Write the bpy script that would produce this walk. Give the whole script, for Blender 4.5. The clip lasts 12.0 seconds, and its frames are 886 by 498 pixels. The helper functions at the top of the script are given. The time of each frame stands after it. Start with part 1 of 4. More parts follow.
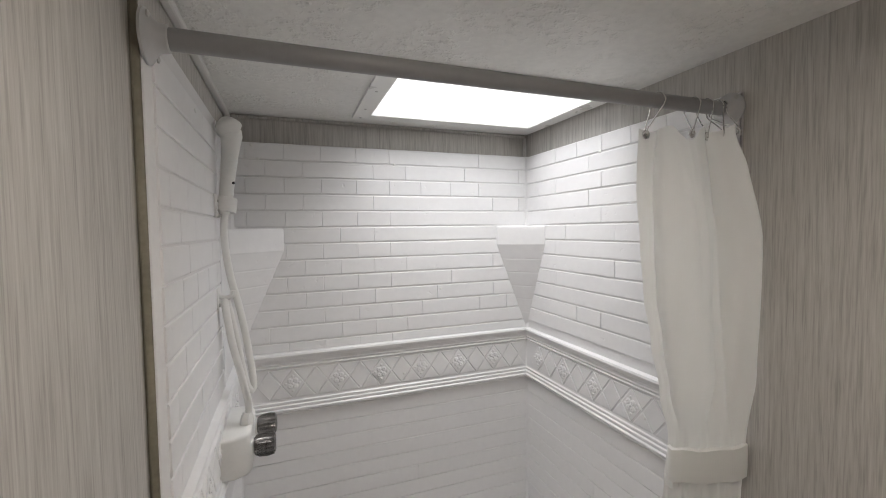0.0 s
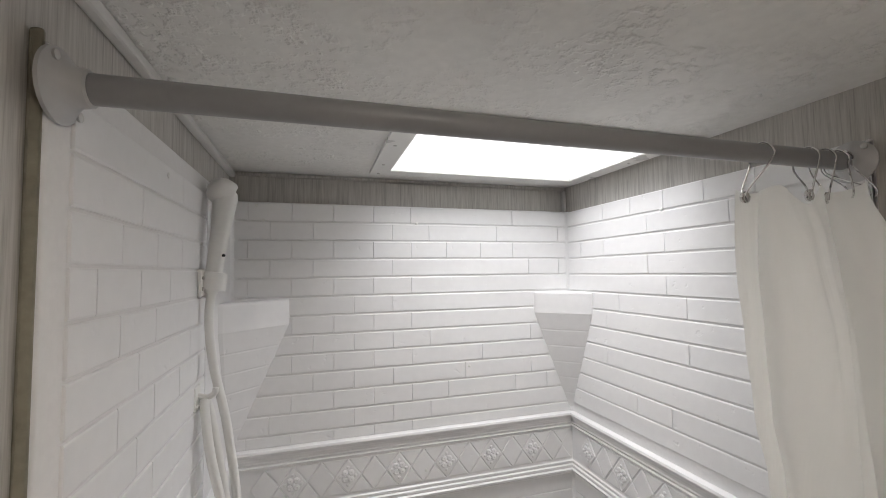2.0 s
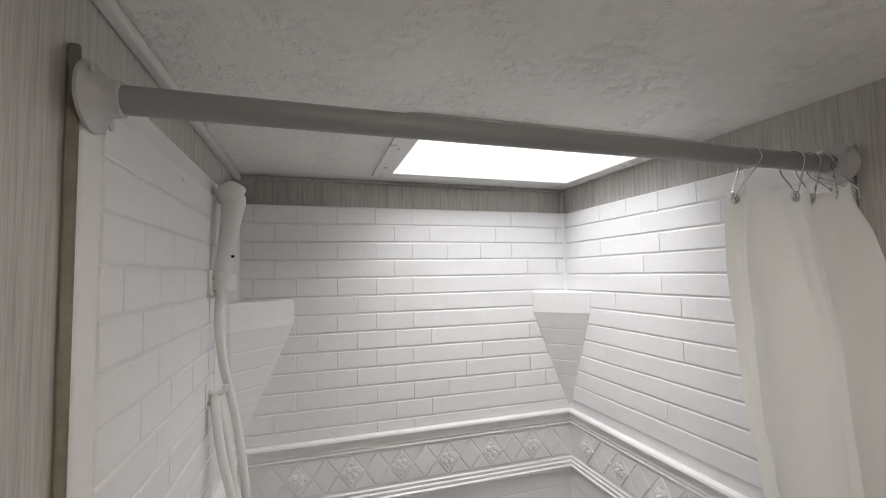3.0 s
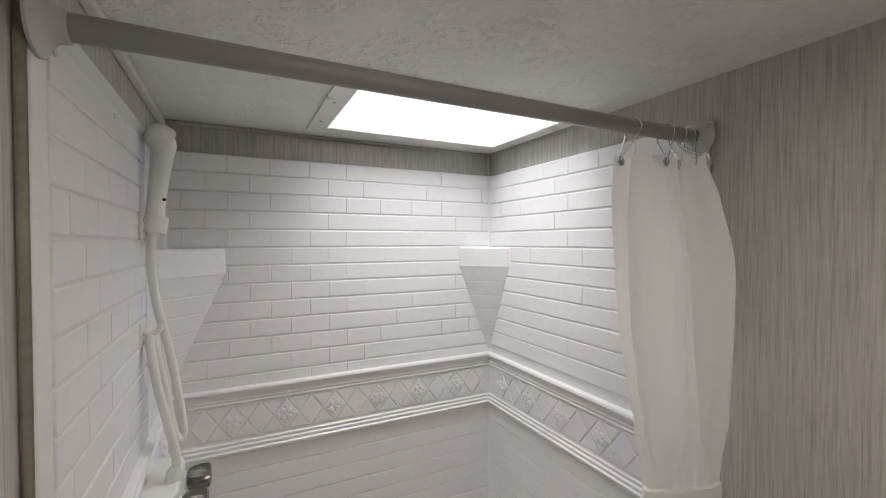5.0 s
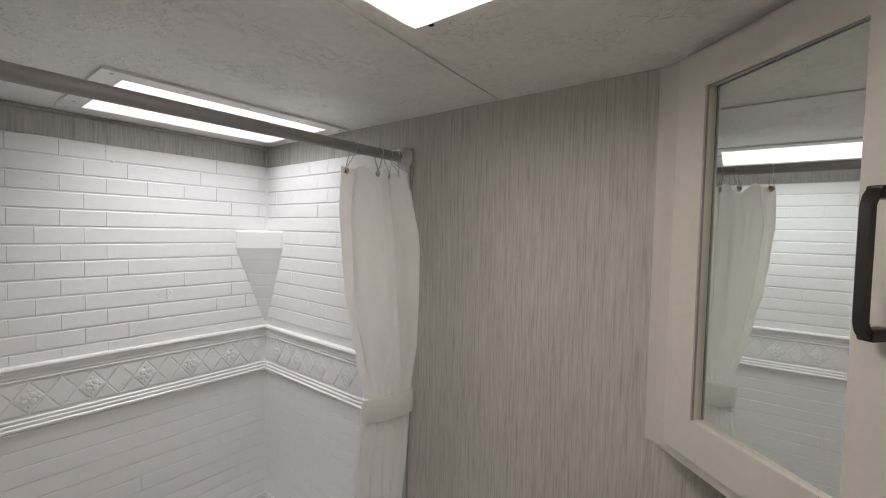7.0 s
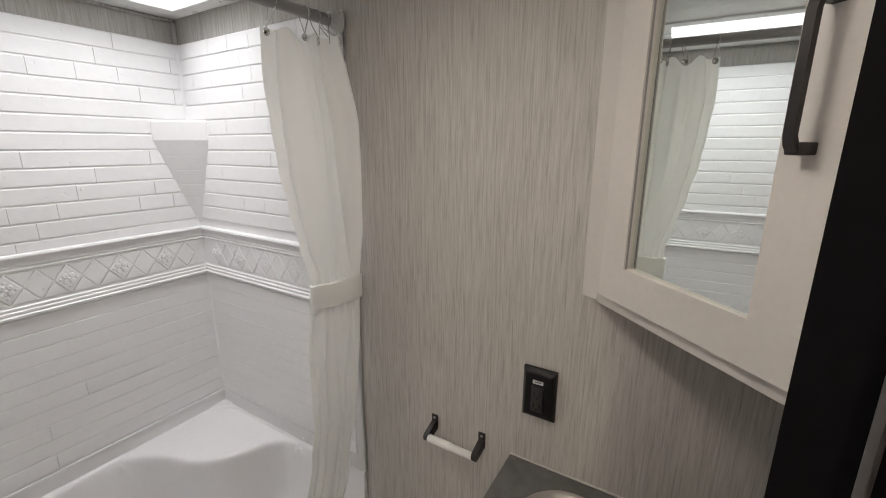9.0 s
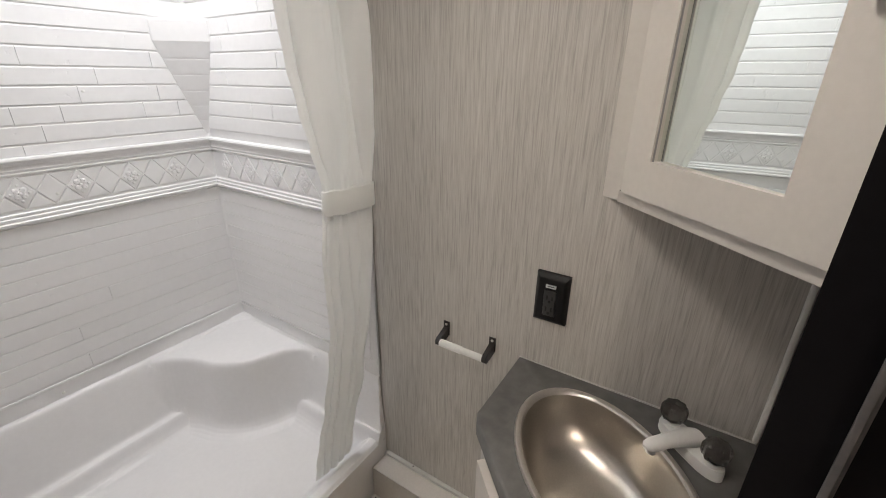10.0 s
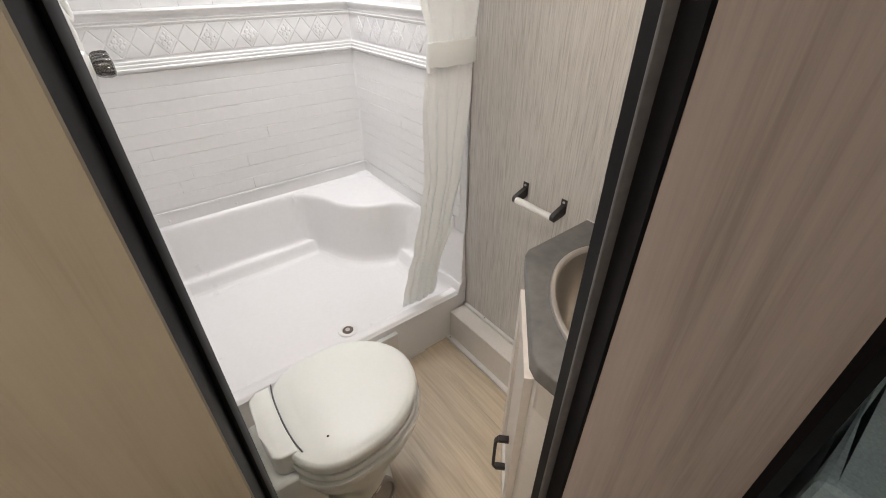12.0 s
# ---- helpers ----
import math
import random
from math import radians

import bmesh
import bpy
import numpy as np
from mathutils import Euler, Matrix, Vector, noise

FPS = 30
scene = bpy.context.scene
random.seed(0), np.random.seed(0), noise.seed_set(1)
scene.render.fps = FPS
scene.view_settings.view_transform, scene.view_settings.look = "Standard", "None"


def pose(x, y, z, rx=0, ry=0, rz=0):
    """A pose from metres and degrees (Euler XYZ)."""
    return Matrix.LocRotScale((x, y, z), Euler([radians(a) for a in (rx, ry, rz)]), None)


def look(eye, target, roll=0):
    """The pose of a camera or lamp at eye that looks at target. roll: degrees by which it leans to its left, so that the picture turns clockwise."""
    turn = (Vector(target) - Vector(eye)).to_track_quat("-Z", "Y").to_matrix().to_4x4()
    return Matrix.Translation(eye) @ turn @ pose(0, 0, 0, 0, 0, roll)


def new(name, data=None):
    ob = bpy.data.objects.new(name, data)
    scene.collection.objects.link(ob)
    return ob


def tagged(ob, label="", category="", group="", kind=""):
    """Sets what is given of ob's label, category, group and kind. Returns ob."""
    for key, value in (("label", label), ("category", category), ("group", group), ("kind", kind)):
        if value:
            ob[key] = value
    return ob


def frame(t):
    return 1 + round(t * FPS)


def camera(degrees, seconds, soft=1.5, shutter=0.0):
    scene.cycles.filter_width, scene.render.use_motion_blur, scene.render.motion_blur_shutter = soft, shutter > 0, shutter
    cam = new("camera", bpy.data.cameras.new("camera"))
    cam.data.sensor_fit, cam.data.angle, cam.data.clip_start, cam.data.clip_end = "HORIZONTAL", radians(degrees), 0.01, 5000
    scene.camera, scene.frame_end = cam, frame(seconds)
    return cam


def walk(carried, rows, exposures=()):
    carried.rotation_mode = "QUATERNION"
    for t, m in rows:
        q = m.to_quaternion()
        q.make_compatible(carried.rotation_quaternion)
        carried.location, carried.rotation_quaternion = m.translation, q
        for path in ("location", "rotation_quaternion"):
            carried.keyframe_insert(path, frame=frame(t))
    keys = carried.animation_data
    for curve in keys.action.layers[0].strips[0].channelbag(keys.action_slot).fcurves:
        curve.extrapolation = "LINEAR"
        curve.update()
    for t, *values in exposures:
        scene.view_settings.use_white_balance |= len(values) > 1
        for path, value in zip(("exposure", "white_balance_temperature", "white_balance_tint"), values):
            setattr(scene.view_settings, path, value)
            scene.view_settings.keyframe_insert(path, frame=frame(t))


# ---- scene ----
cam = camera(93.3, 12.0, soft=1.0)
PATH = [
    (0, (0.098, 0.063, 1.63), (0.793, 1.936, 1.538), -0.8),
    (0.5, (0.097, 0.078, 1.661), (0.781, 1.957, 1.637), -1.1),
    (1, (0.125, 0.145, 1.671), (0.782, 2.033, 1.709), -1.1),
    (1.5, (0.153, 0.202, 1.684), (0.766, 2.105, 1.763), -0.9),
    (2, (0.154, 0.24, 1.704), (0.736, 2.15, 1.816), -0.8),
    (2.5, (0.136, 0.233, 1.708), (0.724, 2.14, 1.84), -1.0),
    (4.5, (0.139, 0.166, 1.657), (0.874, 2.026, 1.662), -0.6),
    (5, (0.11, 0.141, 1.659), (1.001, 1.931, 1.624), -0.1),
    (5.5, (0.084, 0.05, 1.655), (1.133, 1.752, 1.598), 0.7),
    (6, (0.049, -0.047, 1.646), (1.311, 1.504, 1.586), 1.1),
    (6.5, (0.04, -0.141, 1.653), (1.477, 1.248, 1.588), 1.3),
    (7, (0.047, -0.19, 1.655), (1.617, 1.047, 1.57), 1.3),
    (8.8, (0.075, -0.189, 1.574), (1.746, 0.824, 1.152), 0.1),
    (9, (0.078, -0.194, 1.559), (1.731, 0.825, 1.077), 0.1),
    (9.5, (0.075, -0.192, 1.526), (1.683, 0.815, 0.895), -0.2),
    (10, (0.07, -0.187, 1.475), (1.62, 0.82, 0.711), 0.5),
    (10.5, (0.07, -0.184, 1.427), (1.525, 0.86, 0.536), 0.9),
    (11, (0.047, -0.202, 1.4), (1.367, 0.921, 0.403), 0.9),
    (11.5, (0.03, -0.265, 1.388), (1.2, 0.952, 0.316), 0.6),
    (12, (0.027, -0.414, 1.367), (1.035, 0.904, 0.251), -0.1),
]
walk(cam, [(t, look(eye, target, roll)) for t, eye, target, roll in PATH],
     exposures=[(0, 0.10), (2.7, 0.12), (5.5, 0.0), (7, 0.06), (8.8, 0.28), (9.5, 0.37), (10.5, 0.66), (11.5, 0.94), (12, 1.0)])

# ---- world and light ----
world = bpy.data.worlds.new("sky")
scene.world = world
world.use_nodes = True
wn = world.node_tree.nodes
sky = wn.new("ShaderNodeTexSky")
sky.sky_type, sky.sun_disc = "NISHITA", False
sky.sun_elevation, sky.sun_rotation = radians(55), radians(140)
wn["Background"].inputs["Strength"].default_value = 0.12
world.node_tree.links.new(sky.outputs["Color"], wn["Background"].inputs["Color"])

SKY_POWER, LAMP_GLOW, HALL_FILL_GLOW = 3.4, 28.0, 80.0


def area_light(name, where, target, sx, sy, power, colour):
    data = bpy.data.lights.new(name, "AREA")
    data.shape, data.size, data.size_y, data.energy, data.color = "RECTANGLE", sx, sy, power, colour
    data.spread = radians(124)
    ob = new(name, data)
    ob.matrix_world = look(where, target)
    return ob


area_light("skylight_daylight", (0.613, 1.14, 2.145), (0.613, 1.14, 0), 0.53, 0.35, SKY_POWER, (0.985, 0.97, 0.97))


# ---- materials ----
def material(name, colour, rough=0.5, metal=0.0, vary=0.06, scale=8.0, grain=120.0, bump=0.1, stretch=(1, 1, 1), rough_vary=0.08, coat=0.0, specular=0.5):
    m = bpy.data.materials.new(name)
    m.use_nodes = True
    nt = m.node_tree
    n, l = nt.nodes, nt.links
    b = n["Principled BSDF"]
    b.inputs["Metallic"].default_value = metal
    b.inputs["Coat Weight"].default_value = coat
    b.inputs["Specular IOR Level"].default_value = specular
    tc, mp = n.new("ShaderNodeTexCoord"), n.new("ShaderNodeMapping")
    mp.inputs["Scale"].default_value = stretch
    l.new(tc.outputs["Object"], mp.inputs["Vector"])
    big, small = n.new("ShaderNodeTexNoise"), n.new("ShaderNodeTexNoise")
    for t, sc, det in ((big, scale, 4), (small, grain, 3)):
        t.inputs["Scale"].default_value, t.inputs["Detail"].default_value = sc, det
        l.new(mp.outputs["Vector"], t.inputs["Vector"])
    mix = n.new("ShaderNodeMix")
    mix.data_type = "FLOAT"
    mix.inputs["Factor"].default_value = 0.5
    l.new(big.outputs["Fac"], mix.inputs["A"])
    l.new(small.outputs["Fac"], mix.inputs["B"])
    ramp = n.new("ShaderNodeValToRGB")
    e = ramp.color_ramp.elements
    e[0].position, e[1].position = 0.35, 0.65
    e[0].color = (*[c * (1 - vary) for c in colour], 1)
    e[1].color = (*[min(1, c * (1 + vary)) for c in colour], 1)
    l.new(mix.outputs["Result"], ramp.inputs["Fac"])
    l.new(ramp.outputs["Color"], b.inputs["Base Color"])
    rr = n.new("ShaderNodeMapRange")
    rr.inputs["To Min"].default_value, rr.inputs["To Max"].default_value = max(0.02, rough - rough_vary), min(1, rough + rough_vary)
    l.new(big.outputs["Fac"], rr.inputs["Value"])
    l.new(rr.outputs["Result"], b.inputs["Roughness"])
    if bump:
        bp = n.new("ShaderNodeBump")
        bp.inputs["Strength"].default_value, bp.inputs["Distance"].default_value = bump, 0.002
        l.new(small.outputs["Fac"], bp.inputs["Height"])
        l.new(bp.outputs["Normal"], b.inputs["Normal"])
    return m


def wallpaper_material(name, light, mid, dark, layers, weights):
    """Vertical linen streaks at three widths, broken along their length."""
    m = bpy.data.materials.new(name)
    m.use_nodes = True
    n, l = m.node_tree.nodes, m.node_tree.links
    b = n["Principled BSDF"]
    b.inputs["Roughness"].default_value = 0.62
    b.inputs["Specular IOR Level"].default_value = 0.3
    tc = n.new("ShaderNodeTexCoord")
    outs = []
    for stretch, sc, det in layers:
        mp, t = n.new("ShaderNodeMapping"), n.new("ShaderNodeTexNoise")
        mp.inputs["Scale"].default_value = stretch
        t.inputs["Scale"].default_value, t.inputs["Detail"].default_value, t.inputs["Roughness"].default_value = sc, det, 0.65
        l.new(tc.outputs["Object"], mp.inputs["Vector"])
        l.new(mp.outputs["Vector"], t.inputs["Vector"])
        outs.append(t.outputs["Fac"])
    acc = None
    for o, w in zip(outs, weights):
        k = n.new("ShaderNodeMath")
        k.operation = "MULTIPLY"
        k.inputs[1].default_value = w
        l.new(o, k.inputs[0])
        if acc is not None:
            s = n.new("ShaderNodeMath")
            s.operation = "ADD"
            l.new(acc, s.inputs[0])
            l.new(k.outputs[0], s.inputs[1])
            acc = s.outputs[0]
        else:
            acc = k.outputs[0]
    ramp = n.new("ShaderNodeValToRGB")
    e = ramp.color_ramp.elements
    e[0].position, e[0].color = 0.40, (*dark, 1)
    e[1].position, e[1].color = 0.60, (*light, 1)
    x = ramp.color_ramp.elements.new(0.49)
    x.color = (*mid, 1)
    l.new(acc, ramp.inputs["Fac"])
    l.new(ramp.outputs["Color"], b.inputs["Base Color"])
    bp = n.new("ShaderNodeBump")
    bp.inputs["Strength"].default_value, bp.inputs["Distance"].default_value = 0.25, 0.001
    l.new(acc, bp.inputs["Height"])
    l.new(bp.outputs["Normal"], b.inputs["Normal"])
    return m


def ceiling_material():
    """White vinyl with a flattened stipple of raised flakes."""
    m = material("ceiling_vinyl", (0.84, 0.835, 0.81), 0.55, vary=0.05, scale=5, grain=60, bump=0)
    n, l = m.node_tree.nodes, m.node_tree.links
    b = n["Principled BSDF"]
    tc = n.new("ShaderNodeTexCoord")
    a, c = n.new("ShaderNodeTexNoise"), n.new("ShaderNodeTexNoise")
    a.inputs["Scale"].default_value, a.inputs["Detail"].default_value, a.inputs["Distortion"].default_value = 80, 4, 0.0
    c.inputs["Scale"].default_value, c.inputs["Detail"].default_value = 9, 4
    for t in (a, c):
        l.new(tc.outputs["Object"], t.inputs["Vector"])
    r = n.new("ShaderNodeValToRGB")
    r.color_ramp.elements[0].position, r.color_ramp.elements[1].position = 0.50, 0.68
    l.new(a.outputs["Fac"], r.inputs["Fac"])
    k = n.new("ShaderNodeMath")
    k.operation = "MULTIPLY"
    patch = n.new("ShaderNodeMapRange")
    patch.inputs["From Min"].default_value, patch.inputs["From Max"].default_value = 0.40, 0.62
    l.new(c.outputs["Fac"], patch.inputs["Value"])
    l.new(r.outputs["Color"], k.inputs[0])
    l.new(patch.outputs["Result"], k.inputs[1])
    bp = n.new("ShaderNodeBump")
    bp.inputs["Strength"].default_value, bp.inputs["Distance"].default_value = 0.75, 0.004
    l.new(k.outputs[0], bp.inputs["Height"])
    l.new(bp.outputs["Normal"], b.inputs["Normal"])
    return m


def dents(m):
    """Scattered shallow pits and chips, as in a mould taken from old brick."""
    n, l = m.node_tree.nodes, m.node_tree.links
    b = n["Principled BSDF"]
    tc, a, w = n.new("ShaderNodeTexCoord"), n.new("ShaderNodeTexNoise"), n.new("ShaderNodeTexNoise")
    info, off = n.new("ShaderNodeObjectInfo"), n.new("ShaderNodeVectorMath")
    off.operation = "MULTIPLY_ADD"
    off.inputs[1].default_value = (9.0, 9.0, 9.0)
    l.new(info.outputs["Random"], off.inputs[0])
    l.new(tc.outputs["Object"], off.inputs[2])
    a.inputs["Scale"].default_value, a.inputs["Detail"].default_value = 42, 3
    w.inputs["Scale"].default_value, w.inputs["Detail"].default_value = 16, 2
    l.new(off.outputs[0], a.inputs["Vector"])
    l.new(off.outputs[0], w.inputs["Vector"])
    r = n.new("ShaderNodeMapRange")
    r.inputs["From Min"].default_value, r.inputs["From Max"].default_value = 0.67, 0.76
    r.inputs["To Min"].default_value, r.inputs["To Max"].default_value = 1.0, 0.0
    l.new(a.outputs["Fac"], r.inputs["Value"])
    s = n.new("ShaderNodeMath")
    s.operation = "ADD"
    l.new(r.outputs["Result"], s.inputs[0])
    l.new(w.outputs["Fac"], s.inputs[1])
    bp = n.new("ShaderNodeBump")
    bp.inputs["Strength"].default_value, bp.inputs["Distance"].default_value = 0.30, 0.0022
    l.new(s.outputs[0], bp.inputs["Height"])
    l.new(bp.outputs["Normal"], b.inputs["Normal"])


def plank_material():
    m = bpy.data.materials.new("vinyl_plank")
    m.use_nodes = True
    n, l = m.node_tree.nodes, m.node_tree.links
    b = n["Principled BSDF"]
    b.inputs["Roughness"].default_value = 0.42
    tc, info, add = n.new("ShaderNodeTexCoord"), n.new("ShaderNodeObjectInfo"), n.new("ShaderNodeVectorMath")
    l.new(tc.outputs["Object"], add.inputs[0])
    mul = n.new("ShaderNodeMath")
    mul.operation = "MULTIPLY"
    mul.inputs[1].default_value = 37.0
    l.new(info.outputs["Random"], mul.inputs[0])
    l.new(mul.outputs[0], add.inputs[1])
    outs = []
    for stretch, sc, det in (((1, 0.07, 1), 34, 5), ((1, 0.05, 1), 120, 3), ((1, 0.35, 1), 7, 3)):
        mp, t = n.new("ShaderNodeMapping"), n.new("ShaderNodeTexNoise")
        mp.inputs["Scale"].default_value = stretch
        t.inputs["Scale"].default_value, t.inputs["Detail"].default_value, t.inputs["Distortion"].default_value = sc, det, 0.4
        l.new(add.outputs[0], mp.inputs["Vector"])
        l.new(mp.outputs["Vector"], t.inputs["Vector"])
        outs.append(t.outputs["Fac"])
    a = n.new("ShaderNodeMix")
    a.inputs["Factor"].default_value = 0.4
    l.new(outs[0], a.inputs["A"])
    l.new(outs[1], a.inputs["B"])
    c = n.new("ShaderNodeMix")
    c.inputs["Factor"].default_value = 0.35
    l.new(a.outputs["Result"], c.inputs["A"])
    l.new(outs[2], c.inputs["B"])
    ramp = n.new("ShaderNodeValToRGB")
    e = ramp.color_ramp.elements
    e[0].position, e[0].color = 0.36, (0.40, 0.325, 0.235, 1)
    e[1].position, e[1].color = 0.62, (0.60, 0.515, 0.395, 1)
    l.new(c.outputs["Result"], ramp.inputs["Fac"])
    hs = n.new("ShaderNodeHueSaturation")
    mr = n.new("ShaderNodeMapRange")
    mr.inputs["To Min"].default_value, mr.inputs["To Max"].default_value = 0.95, 1.06
    l.new(info.outputs["Random"], mr.inputs["Value"])
    l.new(mr.outputs["Result"], hs.inputs["Value"])
    l.new(ramp.outputs["Color"], hs.inputs["Color"])
    l.new(hs.outputs["Color"], b.inputs["Base Color"])
    bp = n.new("ShaderNodeBump")
    bp.inputs["Strength"].default_value, bp.inputs["Distance"].default_value = 0.12, 0.001
    l.new(a.outputs["Result"], bp.inputs["Height"])
    l.new(bp.outputs["Normal"], b.inputs["Normal"])
    return m


def fabric_material():
    m = bpy.data.materials.new("curtain_fabric")
    m.use_nodes = True
    n, l = m.node_tree.nodes, m.node_tree.links
    b, out = n["Principled BSDF"], n["Material Output"]
    b.inputs["Base Color"].default_value = (0.94, 0.935, 0.925, 1)
    b.inputs["Roughness"].default_value = 0.75
    tr, mx = n.new("ShaderNodeBsdfTranslucent"), n.new("ShaderNodeMixShader")
    tr.inputs["Color"].default_value = (0.93, 0.965, 0.925, 1)
    mx.inputs["Fac"].default_value = 0.28
    tc = n.new("ShaderNodeTexCoord")
    t = n.new("ShaderNodeTexWave")
    t.inputs["Scale"].default_value, t.inputs["Distortion"].default_value, t.inputs["Detail"].default_value = 70, 1.5, 2
    t2 = n.new("ShaderNodeTexNoise")
    t2.inputs["Scale"].default_value, t2.inputs["Detail"].default_value = 18, 4
    l.new(tc.outputs["Object"], t.inputs["Vector"])
    l.new(tc.outputs["Object"], t2.inputs["Vector"])
    mix = n.new("ShaderNodeMath")
    mix.operation = "MULTIPLY_ADD"
    mix.inputs[1].default_value = 2.2
    l.new(t2.outputs["Fac"], mix.inputs[0])
    l.new(t.outputs["Fac"], mix.inputs[2])
    bp = n.new("ShaderNodeBump")
    bp.inputs["Strength"].default_value, bp.inputs["Distance"].default_value = 0.10, 0.0010
    l.new(mix.outputs[0], bp.inputs["Height"])
    l.new(bp.outputs["Normal"], b.inputs["Normal"])
    l.new(bp.outputs["Normal"], tr.inputs["Normal"])
    l.new(b.outputs[0], mx.inputs[1])
    l.new(tr.outputs[0], mx.inputs[2])
    l.new(mx.outputs[0], out.inputs["Surface"])
    return m


def glow_material(name, colour, strength):
    m = bpy.data.materials.new(name)
    m.use_nodes = True
    b = m.node_tree.nodes["Principled BSDF"]
    b.inputs["Base Color"].default_value = (0.8, 0.8, 0.78, 1)
    b.inputs["Roughness"].default_value = 0.3
    b.inputs["Emission Color"].default_value = (*colour, 1)
    b.inputs["Emission Strength"].default_value = strength
    return m


def smoky_material():
    m = bpy.data.materials.new("smoky_acrylic")
    m.use_nodes = True
    b = m.node_tree.nodes["Principled BSDF"]
    b.inputs["Base Color"].default_value = (0.20, 0.19, 0.18, 1)
    b.inputs["Roughness"].default_value = 0.06
    b.inputs["Transmission Weight"].default_value = 0.85
    b.inputs["IOR"].default_value = 1.49
    return m


def dome_material():
    m = bpy.data.materials.new("skylight_acrylic")
    m.use_nodes = True
    n, l = m.node_tree.nodes, m.node_tree.links
    b, out = n["Principled BSDF"], n["Material Output"]
    b.inputs["Base Color"].default_value = (0.85, 0.86, 0.88, 1)
    b.inputs["Roughness"].default_value = 0.25
    tr, mx = n.new("ShaderNodeBsdfTranslucent"), n.new("ShaderNodeMixShader")
    tr.inputs["Color"].default_value = (0.9, 0.92, 0.95, 1)
    mx.inputs["Fac"].default_value = 0.7
    l.new(b.outputs[0], mx.inputs[1])
    l.new(tr.outputs[0], mx.inputs[2])
    l.new(mx.outputs[0], out.inputs["Surface"])
    return m


PAPER = wallpaper_material("linen_wallpaper", (0.585, 0.567, 0.538), (0.495, 0.477, 0.450), (0.375, 0.359, 0.337),
                           (((1, 1, 0.035), 260, 3), ((1, 1, 0.045), 120, 4), ((1, 1, 0.03), 560, 2), ((1, 1, 0.25), 9, 3)), (0.40, 0.32, 0.18, 0.1))
HALL_PAPER = wallpaper_material("hall_wallpaper", (0.46, 0.415, 0.398), (0.395, 0.352, 0.336), (0.305, 0.270, 0.258),
                                (((1, 1, 0.05), 44, 5), ((1, 1, 0.09), 17, 5), ((1, 1, 0.03), 240, 2), ((1, 1, 0.3), 6, 4)), (0.30, 0.36, 0.12, 0.22))
OLIVE = wallpaper_material("olive_sheet", (0.295, 0.262, 0.205), (0.272, 0.240, 0.186), (0.228, 0.199, 0.152),
                           (((1, 1, 0.06), 26, 4), ((1, 1, 0.10), 9, 4), ((1, 1, 0.03), 200, 2), ((1, 1, 0.6), 3, 3)), (0.22, 0.34, 0.12, 0.32))
CEILING = ceiling_material()
PLASTIC = material("white_moulded_plastic", (0.84, 0.837, 0.84), 0.34, vary=0.02, scale=3, grain=45, bump=0.03, rough_vary=0.06)
dents(PLASTIC)
PAN = material("white_tub_plastic", (0.82, 0.815, 0.82), 0.3, vary=0.02, scale=3, grain=60, bump=0.02)
TRIM = material("white_trim", (0.70, 0.69, 0.67), 0.45, vary=0.03, bump=0.03)
PAINT = material("off_white_paint", (0.66, 0.63, 0.59), 0.42, vary=0.03, scale=4, grain=90, bump=0.05)
STEP = material("greige_step_paint", (0.68, 0.65, 0.615), 0.5, vary=0.05, scale=6, bump=0.05)
# rod and flanges: white enamel darkened in colour to carry their backlit shade
ROD = material("shade_grey_enamel", (0.28, 0.28, 0.287), 0.35, vary=0.03, bump=0.02)
FLANGE = material("shade_pale_enamel", (0.50, 0.50, 0.505), 0.35, vary=0.03, bump=0.02)
COUNTER = material("slate_laminate", (0.128, 0.127, 0.122), 0.42, vary=0.22, scale=7, grain=40, bump=0.06)
STEEL = material("brushed_steel", (0.56, 0.525, 0.475), 0.31, metal=1.0, vary=0.06, scale=5, grain=260, bump=0.04, rough_vary=0.05)
RIM_STEEL = material("steel_rim", (0.74, 0.71, 0.67), 0.34, metal=1.0, vary=0.04, grain=200, bump=0.02)
CHROME = material("chrome", (0.75, 0.75, 0.75), 0.08, metal=1.0, vary=0.02, bump=0, rough_vary=0.03)
BLACK = material("black_plastic", (0.009, 0.0085, 0.009), 0.45, specular=0.25, vary=0.2, bump=0.05)
BRONZE = material("dark_bronze", (0.016, 0.012, 0.011), 0.38, vary=0.25, bump=0.04)
GREY_LINE = material("grey_line", (0.085, 0.083, 0.086), 0.4, vary=0.2, scale=6, bump=0.1)
PRINT = material("blue_grey_print", (0.16, 0.18, 0.21), 0.6, bump=0)
JAMB = material("black_door_trim", (0.006, 0.0055, 0.0065), 0.5, specular=0.09, vary=0.15, scale=10, bump=0.05)
PORCELAIN = material("white_toilet_plastic", (0.86, 0.885, 0.85), 0.3, vary=0.015, scale=3, bump=0.01)
WHITE = material("white_plastic", (0.82, 0.82, 0.80), 0.3, vary=0.02, bump=0.01)
EDGE = material("olive_edge_strip", (0.26, 0.24, 0.185), 0.5, vary=0.15, scale=20, bump=0.05)
SCREW = material("screw_head", (0.55, 0.54, 0.52), 0.3, metal=0.6, vary=0.1, bump=0)
GREY_LABEL = material("pale_label", (0.62, 0.64, 0.62), 0.5, vary=0.03, bump=0)
TEAL = material("teal_fabric", (0.21, 0.30, 0.345), 0.85, vary=0.2, scale=12, grain=220, bump=0.3)
DRAIN_SHADE = material("drain_shade_brown", (0.13, 0.09, 0.075), 0.5, vary=0.3, scale=40, bump=0.1)
